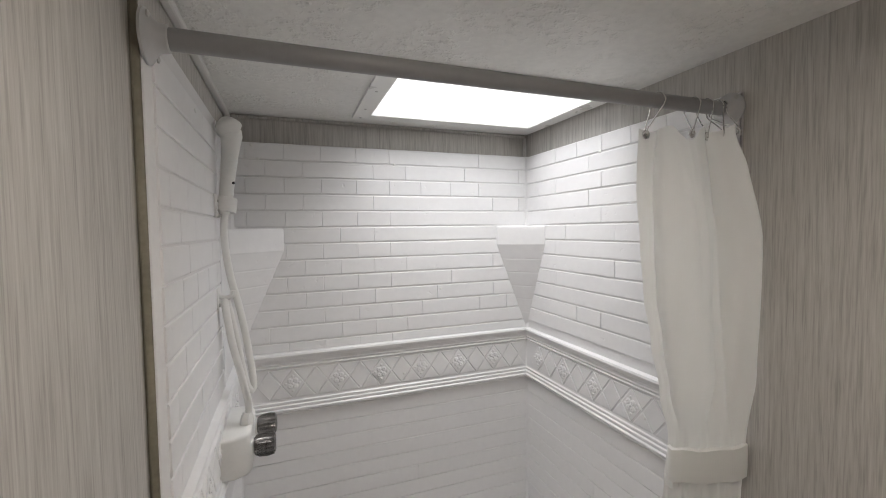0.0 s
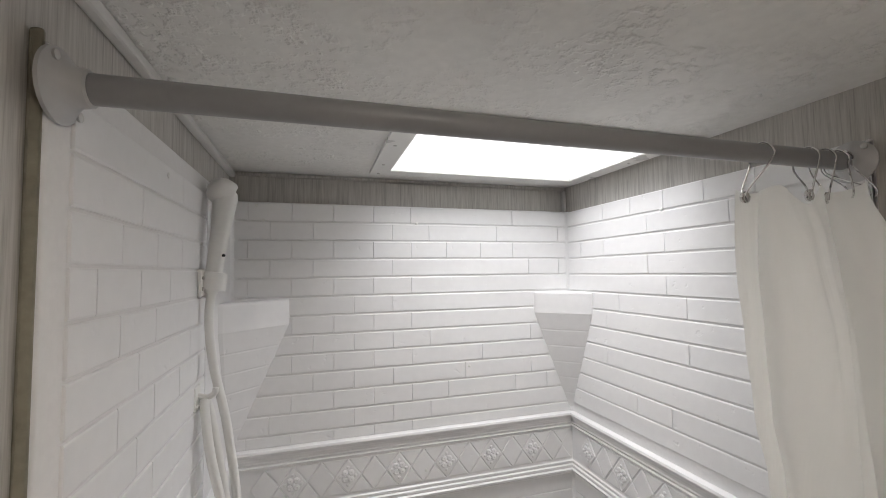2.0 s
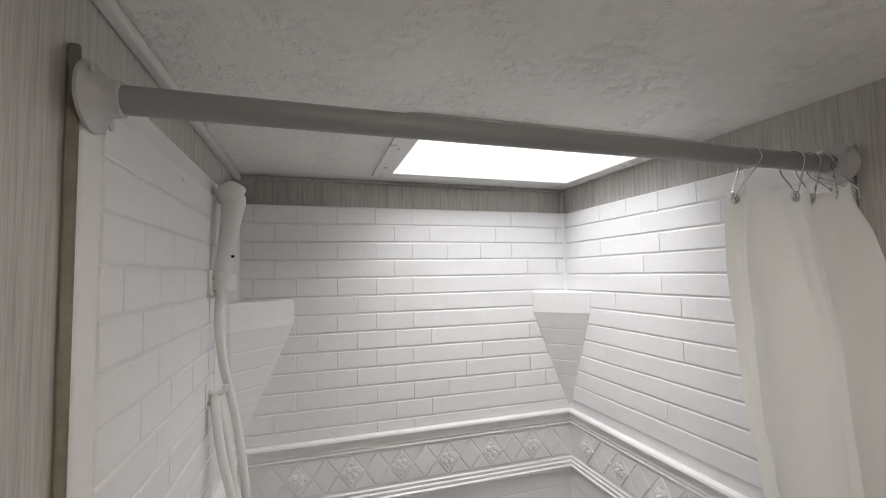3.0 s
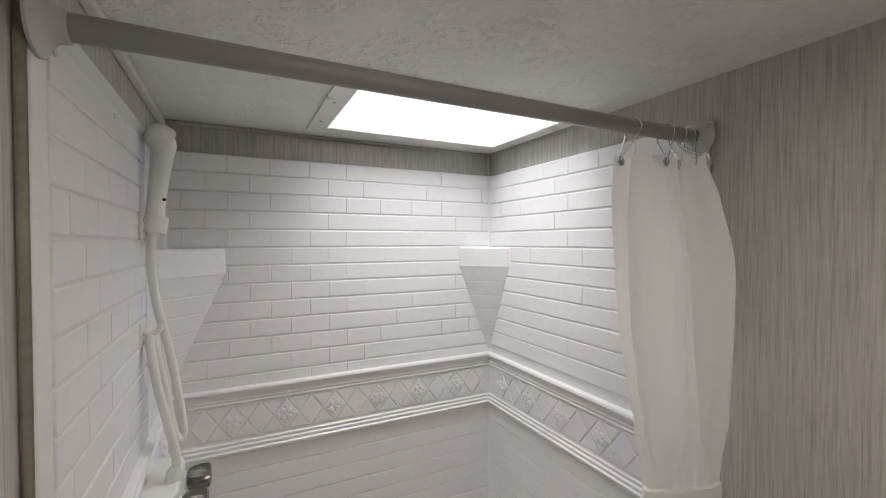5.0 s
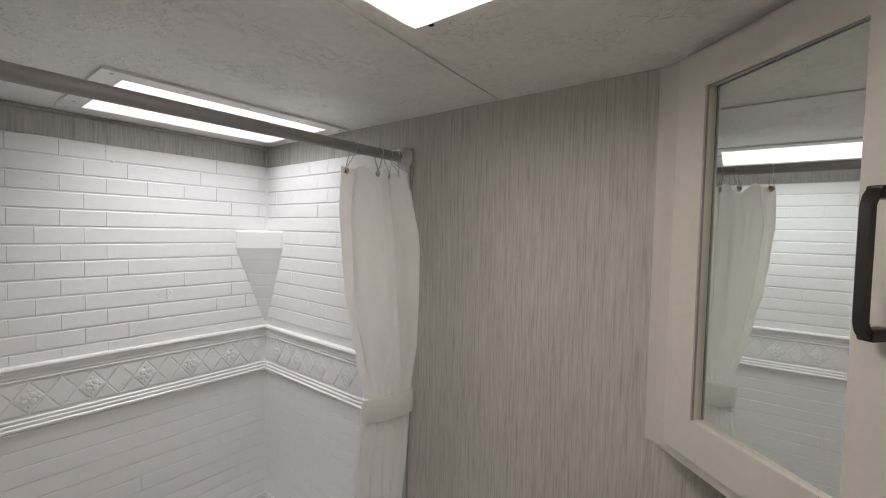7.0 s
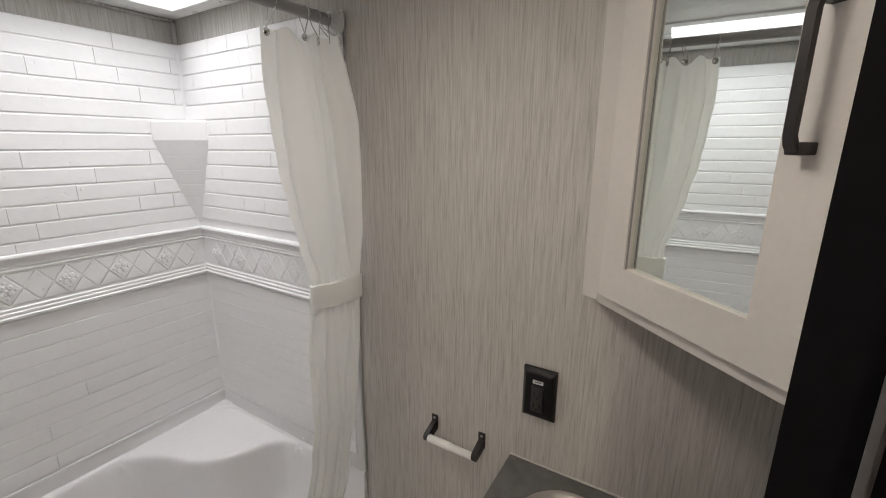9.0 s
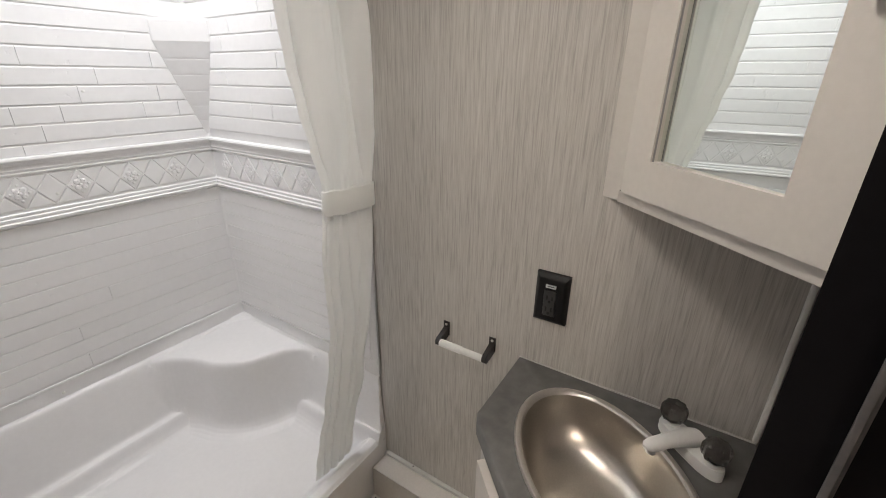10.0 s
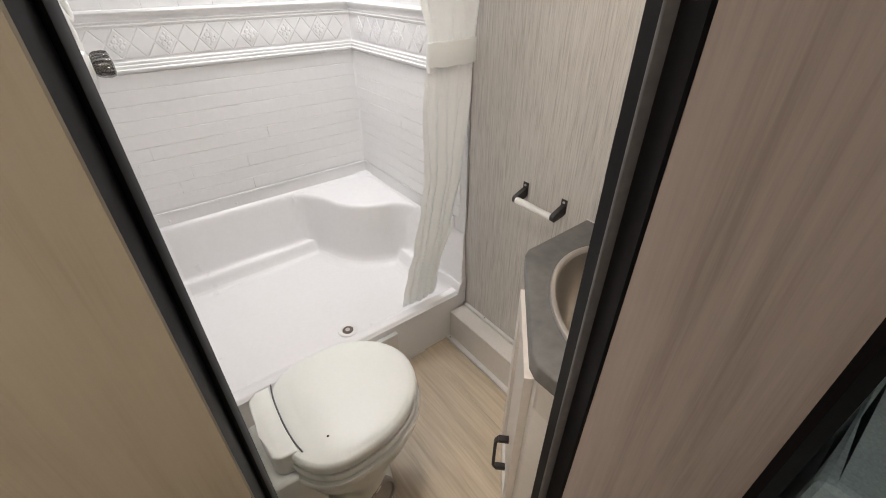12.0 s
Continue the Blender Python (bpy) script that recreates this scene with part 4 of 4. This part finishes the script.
for fn in (lambda g: (*hole_at(g, SA - 0.012, SBm - 0.012), CZ0), lambda g: (*outline_at(TOPPOLY, g, SC), CZ0), lambda g: (*outline_at(TOPPOLY, g, SC), CZ1 - 0.006),
           lambda g: (*shrink(outline_at(TOPPOLY, g, SC), 0.002), CZ1 - 0.002), lambda g: (*shrink(outline_at(TOPPOLY, g, SC), 0.006), CZ1), lambda g: (*hole_at(g, SA - 0.012, SBm - 0.012), CZ1)):
    loops.append([fn(a) for a in angles])
loops.append(loops[0])
rings(loops, False, bm)
bmesh.ops.remove_doubles(bm, verts=bm.verts[:], dist=1e-6)
part("slab", bm, COUNTER, counter)
part("back_edge", box(RIGHT - 0.004, RIGHT - 0.0008, -0.376, 0.139, CZ1 - 0.004, CZ1 + 0.002, 0.0005), TRIM, counter, "thin pale caulk line against the wall")

sink = thing("sink_basin", (SC.x, SC.y, CZ1), "oval brushed stainless steel sink basin set in the countertop", "sink")
prof = [(1.0, 0.0005), (1.0, 0.003), (0.985, 0.0065), (0.955, 0.0075), (0.925, 0.006), (0.905, 0.001), (0.893, -0.008), (0.872, -0.034), (0.832, -0.064), (0.75, -0.094), (0.61, -0.113), (0.42, -0.123), (0.20, -0.128), (0.10, -0.129)]
loops = []
DC = Vector((0.700, -0.146))
for k, dz in prof:
    c = SC.lerp(DC, max(0, min(1, (0.9 - k) / 0.7)))
    loops.append(oval(SA * k, SBm * k * (1 if k > 0.9 else 0.985), CZ1 + dz, 72, c))
part("rim", rings(loops[:6], False), RIM_STEEL, sink, "flat steel rim, lighter than the bowl")
part("bowl", rings(loops[5:], False), STEEL, sink)
sd = part("drain", lathe((DC.x, DC.y, CZ1 - 0.1295), (0, 0, 1), [(0.0, 0.0), (0.027, 0.0), (0.030, 0.002), (0.028, 0.0045), (0.022, 0.003), (0.019, -0.001), (0.0, -0.001)], 28), CHROME, sink, "chrome drain ring")
part("drain_hole", lathe((DC.x, DC.y, CZ1 - 0.1285), (0, 0, 1), [(0.0185, 0), (0.0185, 0.0005)], 20), DARKHOLE, sd)
part("stopper", lathe((DC.x, DC.y, CZ1 - 0.128), (0, 0, 1), [(0.004, 0), (0.004, 0.008), (0.012, 0.009), (0.013, 0.012), (0.008, 0.014), (0.004, 0.015), (0.0035, 0.021), (0.001, 0.022)], 18), CHROME, sd, "chrome pop-up stopper")

# faucet stands behind the bowl, square to its long axis
faucet = thing("sink_faucet", (0.862, -0.268, CZ1), "white two-handle sink faucet with smoky clear knobs", "faucet")
FC = Vector((0.853, -0.262))
TO = Vector((-0.75, 0.66)).normalized()
AL = Vector((TO.y, -TO.x))


def at_faucet(a, o, z):
    q = FC + AL * a + TO * o
    return (q.x, q.y, CZ1 + z)


loops = []
for k, z in ((1.0, 0.0005), (1.0, 0.016), (0.94, 0.024), (0.7, 0.028)):
    loop = []
    for j in range(32):
        g = 2 * math.pi * j / 32
        a = math.copysign(abs(math.cos(g)) ** 0.6, math.cos(g)) * 0.075 * (0.6 + 0.4 * k)
        loop.append(at_faucet(a, math.sin(g) * 0.024 * k, z))
    loops.append(loop)
part("base", rings(loops), WHITE, faucet)
loops = []
for o, z, w, h in ((-0.018, 0.030, 0.020, 0.014), (0.005, 0.036, 0.021, 0.017), (0.03, 0.040, 0.018, 0.014), (0.065, 0.043, 0.0155, 0.011), (0.092, 0.042, 0.0150, 0.0105), (0.104, 0.040, 0.013, 0.009), (0.110, 0.038, 0.007, 0.004)):
    loops.append([at_faucet(math.cos(2 * math.pi * j / 20) * w, o, z + math.sin(2 * math.pi * j / 20) * h) for j in range(20)])
sp = part("spout", rings(loops), WHITE, faucet, "white cast spout")
part("aerator", lathe(at_faucet(0, 0.095, 0.034), (0, 0, -1), [(0.009, 0), (0.009, 0.010), (0.007, 0.011)], 14), WHITE, sp)
for s in (-0.051, 0.051):
    q = at_faucet(s, 0, 0.026)
    part("collar", lathe(q, (0, 0, 1), [(0.018, -0.004), (0.017, 0.006), (0.013, 0.010)], 20), WHITE, faucet)
    k = part("knob", lathe((q[0], q[1], q[2] + 0.010), (0, 0, 1), [(0.015, 0), (0.021, 0.003), (0.0235, 0.010), (0.0235, 0.026), (0.021, 0.032), (0.012, 0.034), (0.002, 0.033)], 40, lobes=8, depth=0.07), SMOKE, faucet, "smoky clear acrylic knob")
    part("knob_core", lathe((q[0], q[1], q[2] + 0.008), (0, 0, 1), [(0.0085, 0), (0.0085, 0.022), (0.006, 0.026)], 14), CHROME, k)

# ---- corner mirror cabinet ----
mc = thing("mirror_cabinet", (0.85, -0.22, 1.25), "off-white corner wall cabinet with a framed mirror door", "cabinet")
P = Vector((0.920, -0.027))
ca = Vector((0.67 - 0.920, -0.308 + 0.027)).normalized()
co = Vector((ca.y, -ca.x))
if co.x > 0:
    co = -co
end = P + ca * 0.455
part("body", prism([(0.949, -0.004), (P.x - co.x * 0.022, P.y - co.y * 0.022), (end.x - co.x * 0.022, FRONT + 0.001), (0.949, FRONT + 0.001)], 1.250, TOP - 0.001, 0.002), PAINT, mc)
part("face_frame", slab(P, 0.0, 0.455, -0.022, -0.019, 1.250, TOP - 0.001, ca, co), PAINT, mc)
fr = bmesh.new()
s0, s1, z0, z1, m0, m1, n0, n1 = 0.028, 0.395, 1.276, 1.962, 0.088, 0.318, 1.343, 1.905
slab(P, s0, m0, -0.018, 0.001, z0, z1, ca, co, 0, fr)
slab(P, m1, s1, -0.018, 0.001, z0, z1, ca, co, 0, fr)
slab(P, m0, m1, -0.018, 0.001, z0, n0, ca, co, 0, fr)
slab(P, m0, m1, -0.018, 0.001, n1, z1, ca, co, 0, fr)
mdoor = part("door", fr, PAINT, mc, "off-white framed door")
bead = bmesh.new()
slab(P, m0, m0 + 0.0015, -0.005, -0.002, n0, n1, ca, co, 0, bead)
slab(P, m0, m1, -0.006, -0.002, n1 - 0.0015, n1, ca, co, 0, bead)
mid = P + ca * (m0 + m1) / 2 - co * 0.0095
askew = Matrix.Rotation(radians(-1.6), 2)
part("mirror", slab(mid, -0.117, 0.117, -0.004, 0.0, n0 - 0.002, n1 + 0.002, askew @ ca, askew @ co), MIRROR, mdoor, "clear mirror pane")
part("bead", bead, ROD, mdoor, "thin dark shadow bead along the mirror")
bar_pull(mdoor, P, ca, co, 0.350, 0.000, 1.556, 1.706, "dark bronze bar pull")
part("bottom_rail", slab(P, 0.004, 0.45, -0.019, -0.012, 1.250, 1.272, ca, co, 0.001), PAINT, mc)

# ---- outlet ----
outlet = thing("wall_outlet", (RIGHT, 0.07, 0.99), "black duplex outlet in a raised black cover", "outlet")
loops = []
for x, k in ((RIGHT - 0.0005, 1.0), (RIGHT - 0.010, 1.0), (RIGHT - 0.017, 0.90), (RIGHT - 0.020, 0.80)):
    loops.append([(x, 0.0715 + sy * 0.0395 * (k if k == 1 else k * 0.96), 0.991 + sz * 0.0635 * k) for sy, sz in ((-1, -1), (1, -1), (1, 1), (-1, 1))])
part("cover", rings(loops), BLACK, outlet)
rc = part("receptacle", box(RIGHT - 0.0245, RIGHT - 0.019, 0.0565, 0.0865, 0.950, 1.018, 0.002), material("charcoal_plastic", (0.026, 0.025, 0.025), 0.35), outlet, "glossy black receptacle")
for z in (0.968, 0.998):
    for dy, w in ((-0.0065, 0.0017), (0.0065, 0.0017)):
        part("slot", box(RIGHT - 0.0250, RIGHT - 0.0240, 0.0715 + dy - w, 0.0715 + dy + w, z - 0.005, z + 0.005), DARKHOLE, rc)
    part("ground_hole", lathe((RIGHT - 0.0240, 0.0715, z - 0.010), (-1, 0, 0), [(0.0034, 0), (0.0034, 0.001)], 8), DARKHOLE, rc)
part("label", box(RIGHT - 0.0212, RIGHT - 0.0196, 0.0595, 0.0845, 1.0215, 1.0305, 0.0004), GREY_LABEL, outlet, "pale printed label above the sockets")
part("label_bar", box(RIGHT - 0.0216, RIGHT - 0.0211, 0.064, 0.080, 1.0255, 1.0272), BLACK, outlet)

# ---- paper holder ----
holder = thing("toilet_paper_holder", (RIGHT, 0.295, 0.79), "dark bronze toilet paper holder with an empty white roller", "paper holder")
for y in (0.368, 0.220):
    arm = bmesh.new()
    box(RIGHT - 0.004, RIGHT - 0.0005, y - 0.010, y + 0.010, 0.775, 0.820, 0.001, bm=arm)
    prof = [(RIGHT - 0.003, 0.803), (RIGHT - 0.012, 0.800), (RIGHT - 0.046, 0.786), (RIGHT - 0.052, 0.779), (RIGHT - 0.052, 0.769), (RIGHT - 0.046, 0.763), (RIGHT - 0.038, 0.764), (RIGHT - 0.016, 0.768), (RIGHT - 0.003, 0.772)]
    rings([[(x, y - 0.007, z) for x, z in prof], [(x, y + 0.007, z) for x, z in prof]], True, arm)
    a = part("arm", arm, BRONZE, holder)
    part("screw", lathe((RIGHT - 0.004, y, 0.811), (-1, 0, 0), [(0.004, 0), (0.004, 0.0015), (0.002, 0.0022)], 10), SCREW, a)
part("roller", lathe((RIGHT - 0.044, 0.2255, 0.774), (0, 1, 0), [(0.005, 0), (0.0095, 0.001), (0.0095, 0.068), (0.0108, 0.069), (0.0108, 0.136), (0.005, 0.137)], 20), WHITE, holder, "white plastic spring roller")

# ---- boxed step along the wall ----
step = thing("boxed_pipe_cover", (0.90, 0.40, 0), "greige painted box along the base of the wall", "trim box")
part("casing", box(0.862, RIGHT - 0.001, 0.126, 0.629, 0.0, 0.148, 0.002), STEP, step)
part("top_molding", box(RIGHT - 0.017, RIGHT - 0.0015, 0.126, 0.628, 0.1475, 0.160, 0.002), TRIM, step, "white strip against the wall")
part("floor_molding", box(0.840, 0.8625, 0.126, 0.630, 0.0, 0.014, 0.002), TRIM, step, "white quarter-round strip on the floor")
for x, y, z in ((RIGHT - 0.0085, 0.50, 0.1598), (0.851, 0.612, 0.0138)):
    part("nail", lathe((x, y, z), (0, 0, 1), [(0.003, 0), (0.003, 0.0008), (0.001, 0.001)], 8), BLACK, step)

# ---- toilet ----
toilet = thing("toilet", (0.25, 0.30, 0), "white plastic camper toilet with its lid closed", "toilet")


def egg(z, k=1.0, dx=0.0, back=0.064, front=0.440, half=0.175, cy=0.298):
    """An egg outline whose blunt end is the hinge side."""
    loop = []
    cx = 0.235 + dx
    for j in range(56):
        g = 2 * math.pi * j / 56
        c, s = math.cos(g), math.sin(g)
        if c >= 0:
            x, y = cx + (front - cx) * k * c, half * k * s
        else:
            x, y = cx + (cx - back) * k * math.copysign(abs(c) ** 0.62, c), half * k * math.copysign(abs(s) ** 0.85, s) * (1 - 0.08 * abs(c) ** 2)
        loop.append((x, cy + y + (x - 0.235) * 0.03, z))
    return loop


base = rings([egg(0.001, 0.74, 0, 0.09, 0.37), egg(0.03, 0.74, 0, 0.09, 0.37), egg(0.07, 0.66, 0, 0.10, 0.36), egg(0.17, 0.66, 0, 0.10, 0.37), egg(0.24, 0.80, 0, 0.09, 0.41), egg(0.30, 0.94, 0), egg(0.34, 0.99), egg(0.354, 1.035), egg(0.362, 1.058), egg(0.374, 1.060), egg(0.381, 1.050), egg(0.384, 1.01)])
part("bowl", base, PORCELAIN, toilet)
part("seat", rings([egg(0.3842, 0.95), egg(0.3842, 1.0), egg(0.388, 1.005), egg(0.394, 1.030), egg(0.400, 1.037), egg(0.408, 1.035), egg(0.413, 1.018), egg(0.414, 0.9)]), PORCELAIN, toilet, "white plastic seat ring")
part("lid", rings([egg(0.4142, 0.96), egg(0.4165, 0.985), egg(0.421, 1.014), egg(0.436, 1.018), egg(0.443, 1.008), egg(0.4475, 0.985), egg(0.4492, 0.965), egg(0.4497, 0.950, back=0.112), egg(0.4508, 0.940, back=0.119), egg(0.4516, 0.915, back=0.124), egg(0.4524, 0.84, back=0.130), egg(0.4530, 0.5, back=0.14), egg(0.4532, 0.1)]), PORCELAIN, toilet, "white closed lid with a raised rim")
hb = prism([(0.034, 0.232), (0.048, 0.218), (0.090, 0.212), (0.087, 0.240), (0.084, 0.300), (0.088, 0.380), (0.096, 0.432), (0.058, 0.434), (0.036, 0.412), (0.028, 0.305)], 0.380, 0.4535, 0.006, 3)
part("hinge_cover", hb, PORCELAIN, toilet, "white hinge cover behind the lid")
part("vacuum_cap", lathe((0.048, 0.443, 0.40), (0.1, 1, 0.15), [(0.010, -0.008), (0.010, 0.016), (0.007, 0.020)], 12), WHITE, toilet)
part("back_column", prism([(0.01, 0.20), (0.12, 0.19), (0.13, 0.30), (0.12, 0.41), (0.01, 0.40)], 0.001, 0.386, 0.012, 3), PORCELAIN, toilet)
ped = lathe((0.262, 0.196, 0.095), (0.15, -1, 0.35), [(0.040, 0), (0.042, 0.010), (0.040, 0.018), (0.033, 0.021), (0.030, 0.016), (0.004, 0.014)], 28)
part("foot_pedal", ped, material("grey_pedal", (0.42, 0.40, 0.37), 0.5), toilet, "grey flush foot pedal")
part("lid_bumper", lathe((0.1585, 0.205, 0.4515), (0, 0, 1), [(0.003, 0), (0.003, 0.001), (0.001, 0.0012)], 8), DARKHOLE, toilet, "tiny dark dimple in the lid")
# solid grey tube stands for the dark gap behind the lid
part("hinge_gap", tube([(0.096, 0.205, 0.4505), (0.0895, 0.240, 0.4525), (0.0865, 0.300, 0.4528), (0.0905, 0.380, 0.4525), (0.100, 0.434, 0.4515)], 0.0021, 6), GREY_LINE, toilet, "dark line between hinge cover and lid")

acc = thing("access_cover", (0.45, 0.61, 0), "pale painted access box against the shower curb", "cover")
part("casing", box(0.30, 0.590, 0.613, 0.6305, 0.0, 0.186, 0.001), STEP, acc)
part("cap_strip", box(0.298, 0.592, 0.611, 0.6305, 0.1862, 0.194, 0.001), TRIM, acc, "white top strip")

# ---- beyond the doorway ----
bench = thing("upholstered_bench", (0.82, -1.0, 0), "teal fabric covered bench in the hall", "bench")
part("seat", box(0.60, 0.945, -1.9, -0.484, 0.06, 0.80, 0.02, 3), TEAL, bench, smooth=False)
part("plinth", box(0.63, 0.945, -1.88, -0.51, 0.0, 0.061), BLACK, bench)

# ---- screws in the surround ----
for x, y, z, n in ((0.005, SB, 1.895 - 0.008, (0, -1, 0)), (0.022, SB, 1.848, (0, -1, 0)), (0.435, SB, 1.848, (0, -1, 0)), (0.455, SB - 0.003, 1.146, (0, -1, 0)), (0.592, SB, 1.426, (0, -1, 0)),
                   (SR, 1.03, 1.845, (-1, 0, 0)), (SR - 0.003, 0.86, 1.146, (-1, 0, 0)), (SL, 0.93, 1.85, (1, 0, 0)), (0.30, SB - 0.005, 0.518, (0, -1, 0)), (0.04, SB - 0.005, 0.518, (0, -1, 0)), (SR - 0.005, 0.93, 0.518, (-1, 0, 0))):
    part("screw", lathe(Vector((x, y, z)) + Vector(n) * 0.001, n, [(0.0045, 0), (0.0045, 0.003), (0.002, 0.0042)], 10), WHITE, surround)

# ---- bricks of the surround ----
ROW, LEN = 0.0506, 0.1082
brick_meshes = {}


def brick_mesh(w, h):
    key = (round(w, 3), round(h, 3))
    if key not in brick_meshes:
        e = 0.0007
        loops = []
        for k, q, d in ((0, 0, 0.0), (0.0003, 0.0004, 0.0020), (e, 0.0024, 0.0030)):
            x, y = w / 2 - k, h / 2 - q
            loops.append([(-x, -y, -d), (x, -y, -d), (x, y, -d), (-x, y, -d)])
        own = rings(loops, False)
        own.faces.new([v for v in own.verts if v.co.z < -0.0029])
        brick_meshes[key] = mesh_of(own, "brick", PLASTIC, False)
    return brick_meshes[key]


def brick_field(panel, origin, along, out, u0, u1, z_top, z_low, phase, seed, gap, long, fade=9.0):
    """Courses of bricks; past fade along the wall most upright joints are omitted, as the light hides them there."""
    rnd = random.Random(seed)
    z, r = z_top, 0
    along = Vector(along)
    while z - ROW > z_low - 0.02:
        lo = max(z - ROW, z_low)
        u = u0
        first = u0 + ((phase + (r % 2) * LEN / 2 - u0) % LEN)
        cuts = [u0]
        k = first
        while k < u1 - 0.012:
            if k > u0 + 0.012 and rnd.random() > (long if k < fade else max(long, 0.78)):
                cuts.append(k)
            k += LEN
        cuts.append(u1)
        for a, b in zip(cuts, cuts[1:]):
            w, h = b - a - gap * 0.25, z - lo - gap
            if h < 0.008:
                continue
            c = Vector(origin) + along * ((a + b) / 2)
            m = facing((c.x, c.y, (z + lo) / 2), along, out)
            tilt = Matrix.Rotation(rnd.uniform(-0.004, 0.004), 4, "X") @ Matrix.Rotation(rnd.uniform(-0.002, 0.002), 4, "Y")
            shared("brick", brick_mesh(w, h), panel, m @ tilt)
        z, r = lo, r + 1


for top, low, ph, gap, long in ((1.8965, 1.2585, 0.0, 0.0034, 0.30), (1.0705, 0.5585, 0.03, 0.0013, 0.95)):
    brick_field(panel_back, (0, SB + 0.0002, 0), (1, 0, 0), (0, -1, 0), SL + 0.004, SR - 0.004, top, low, 0.093 + ph, 3, gap, max(0.10, long - 0.15) if top > 1.5 else long, 0.50)
    brick_field(panel_right, (SR + 0.0002, 0, 0), (0, 1, 0), (-1, 0, 0), 0.668, SB - 0.012, top - 0.002, low, 0.05 + ph, 5, gap, min(0.95, long + 0.42))
    brick_field(panel_left, (SL - 0.0002, 0, 0), (0, 1, 0), (1, 0, 0), 0.684, 1.160 if top > 1.5 else SB - 0.012, top - 0.030 if top > 1.5 else top, low, 0.03 + ph, 7, gap, long + 0.04)

# ---- floor planks ----
floor = tagged(thing("floor", (0, 0, 0), "pale oak-look vinyl plank floor", "floor"), kind="structure")
plank_meshes = {}
W, rnd = 0.152, random.Random(11)
x = -1.25
while x < RIGHT - 0.01:
    w = min(W, RIGHT - 0.001 - x)
    y = -2.0 - rnd.uniform(0, 0.8)
    lim = 0.64
    while y < lim:
        y1 = min(y + 0.9, lim)
        y0 = max(y, -2.0)
        if y1 - y0 > 0.02:
            key = (round(w, 3), round(y1 - y0, 3))
            if key not in plank_meshes:
                plank_meshes[key] = mesh_of(box(-key[0] / 2 + 0.0001, key[0] / 2 - 0.0001, -key[1] / 2 + 0.0001, key[1] / 2 - 0.0001, -0.004, 0.0, 0.0003, 1), "plank", PLANK, False)
            shared("plank", plank_meshes[key], floor, Matrix.Translation((x + w / 2, (y0 + y1) / 2, 0)))
        y += 0.9
    x += W
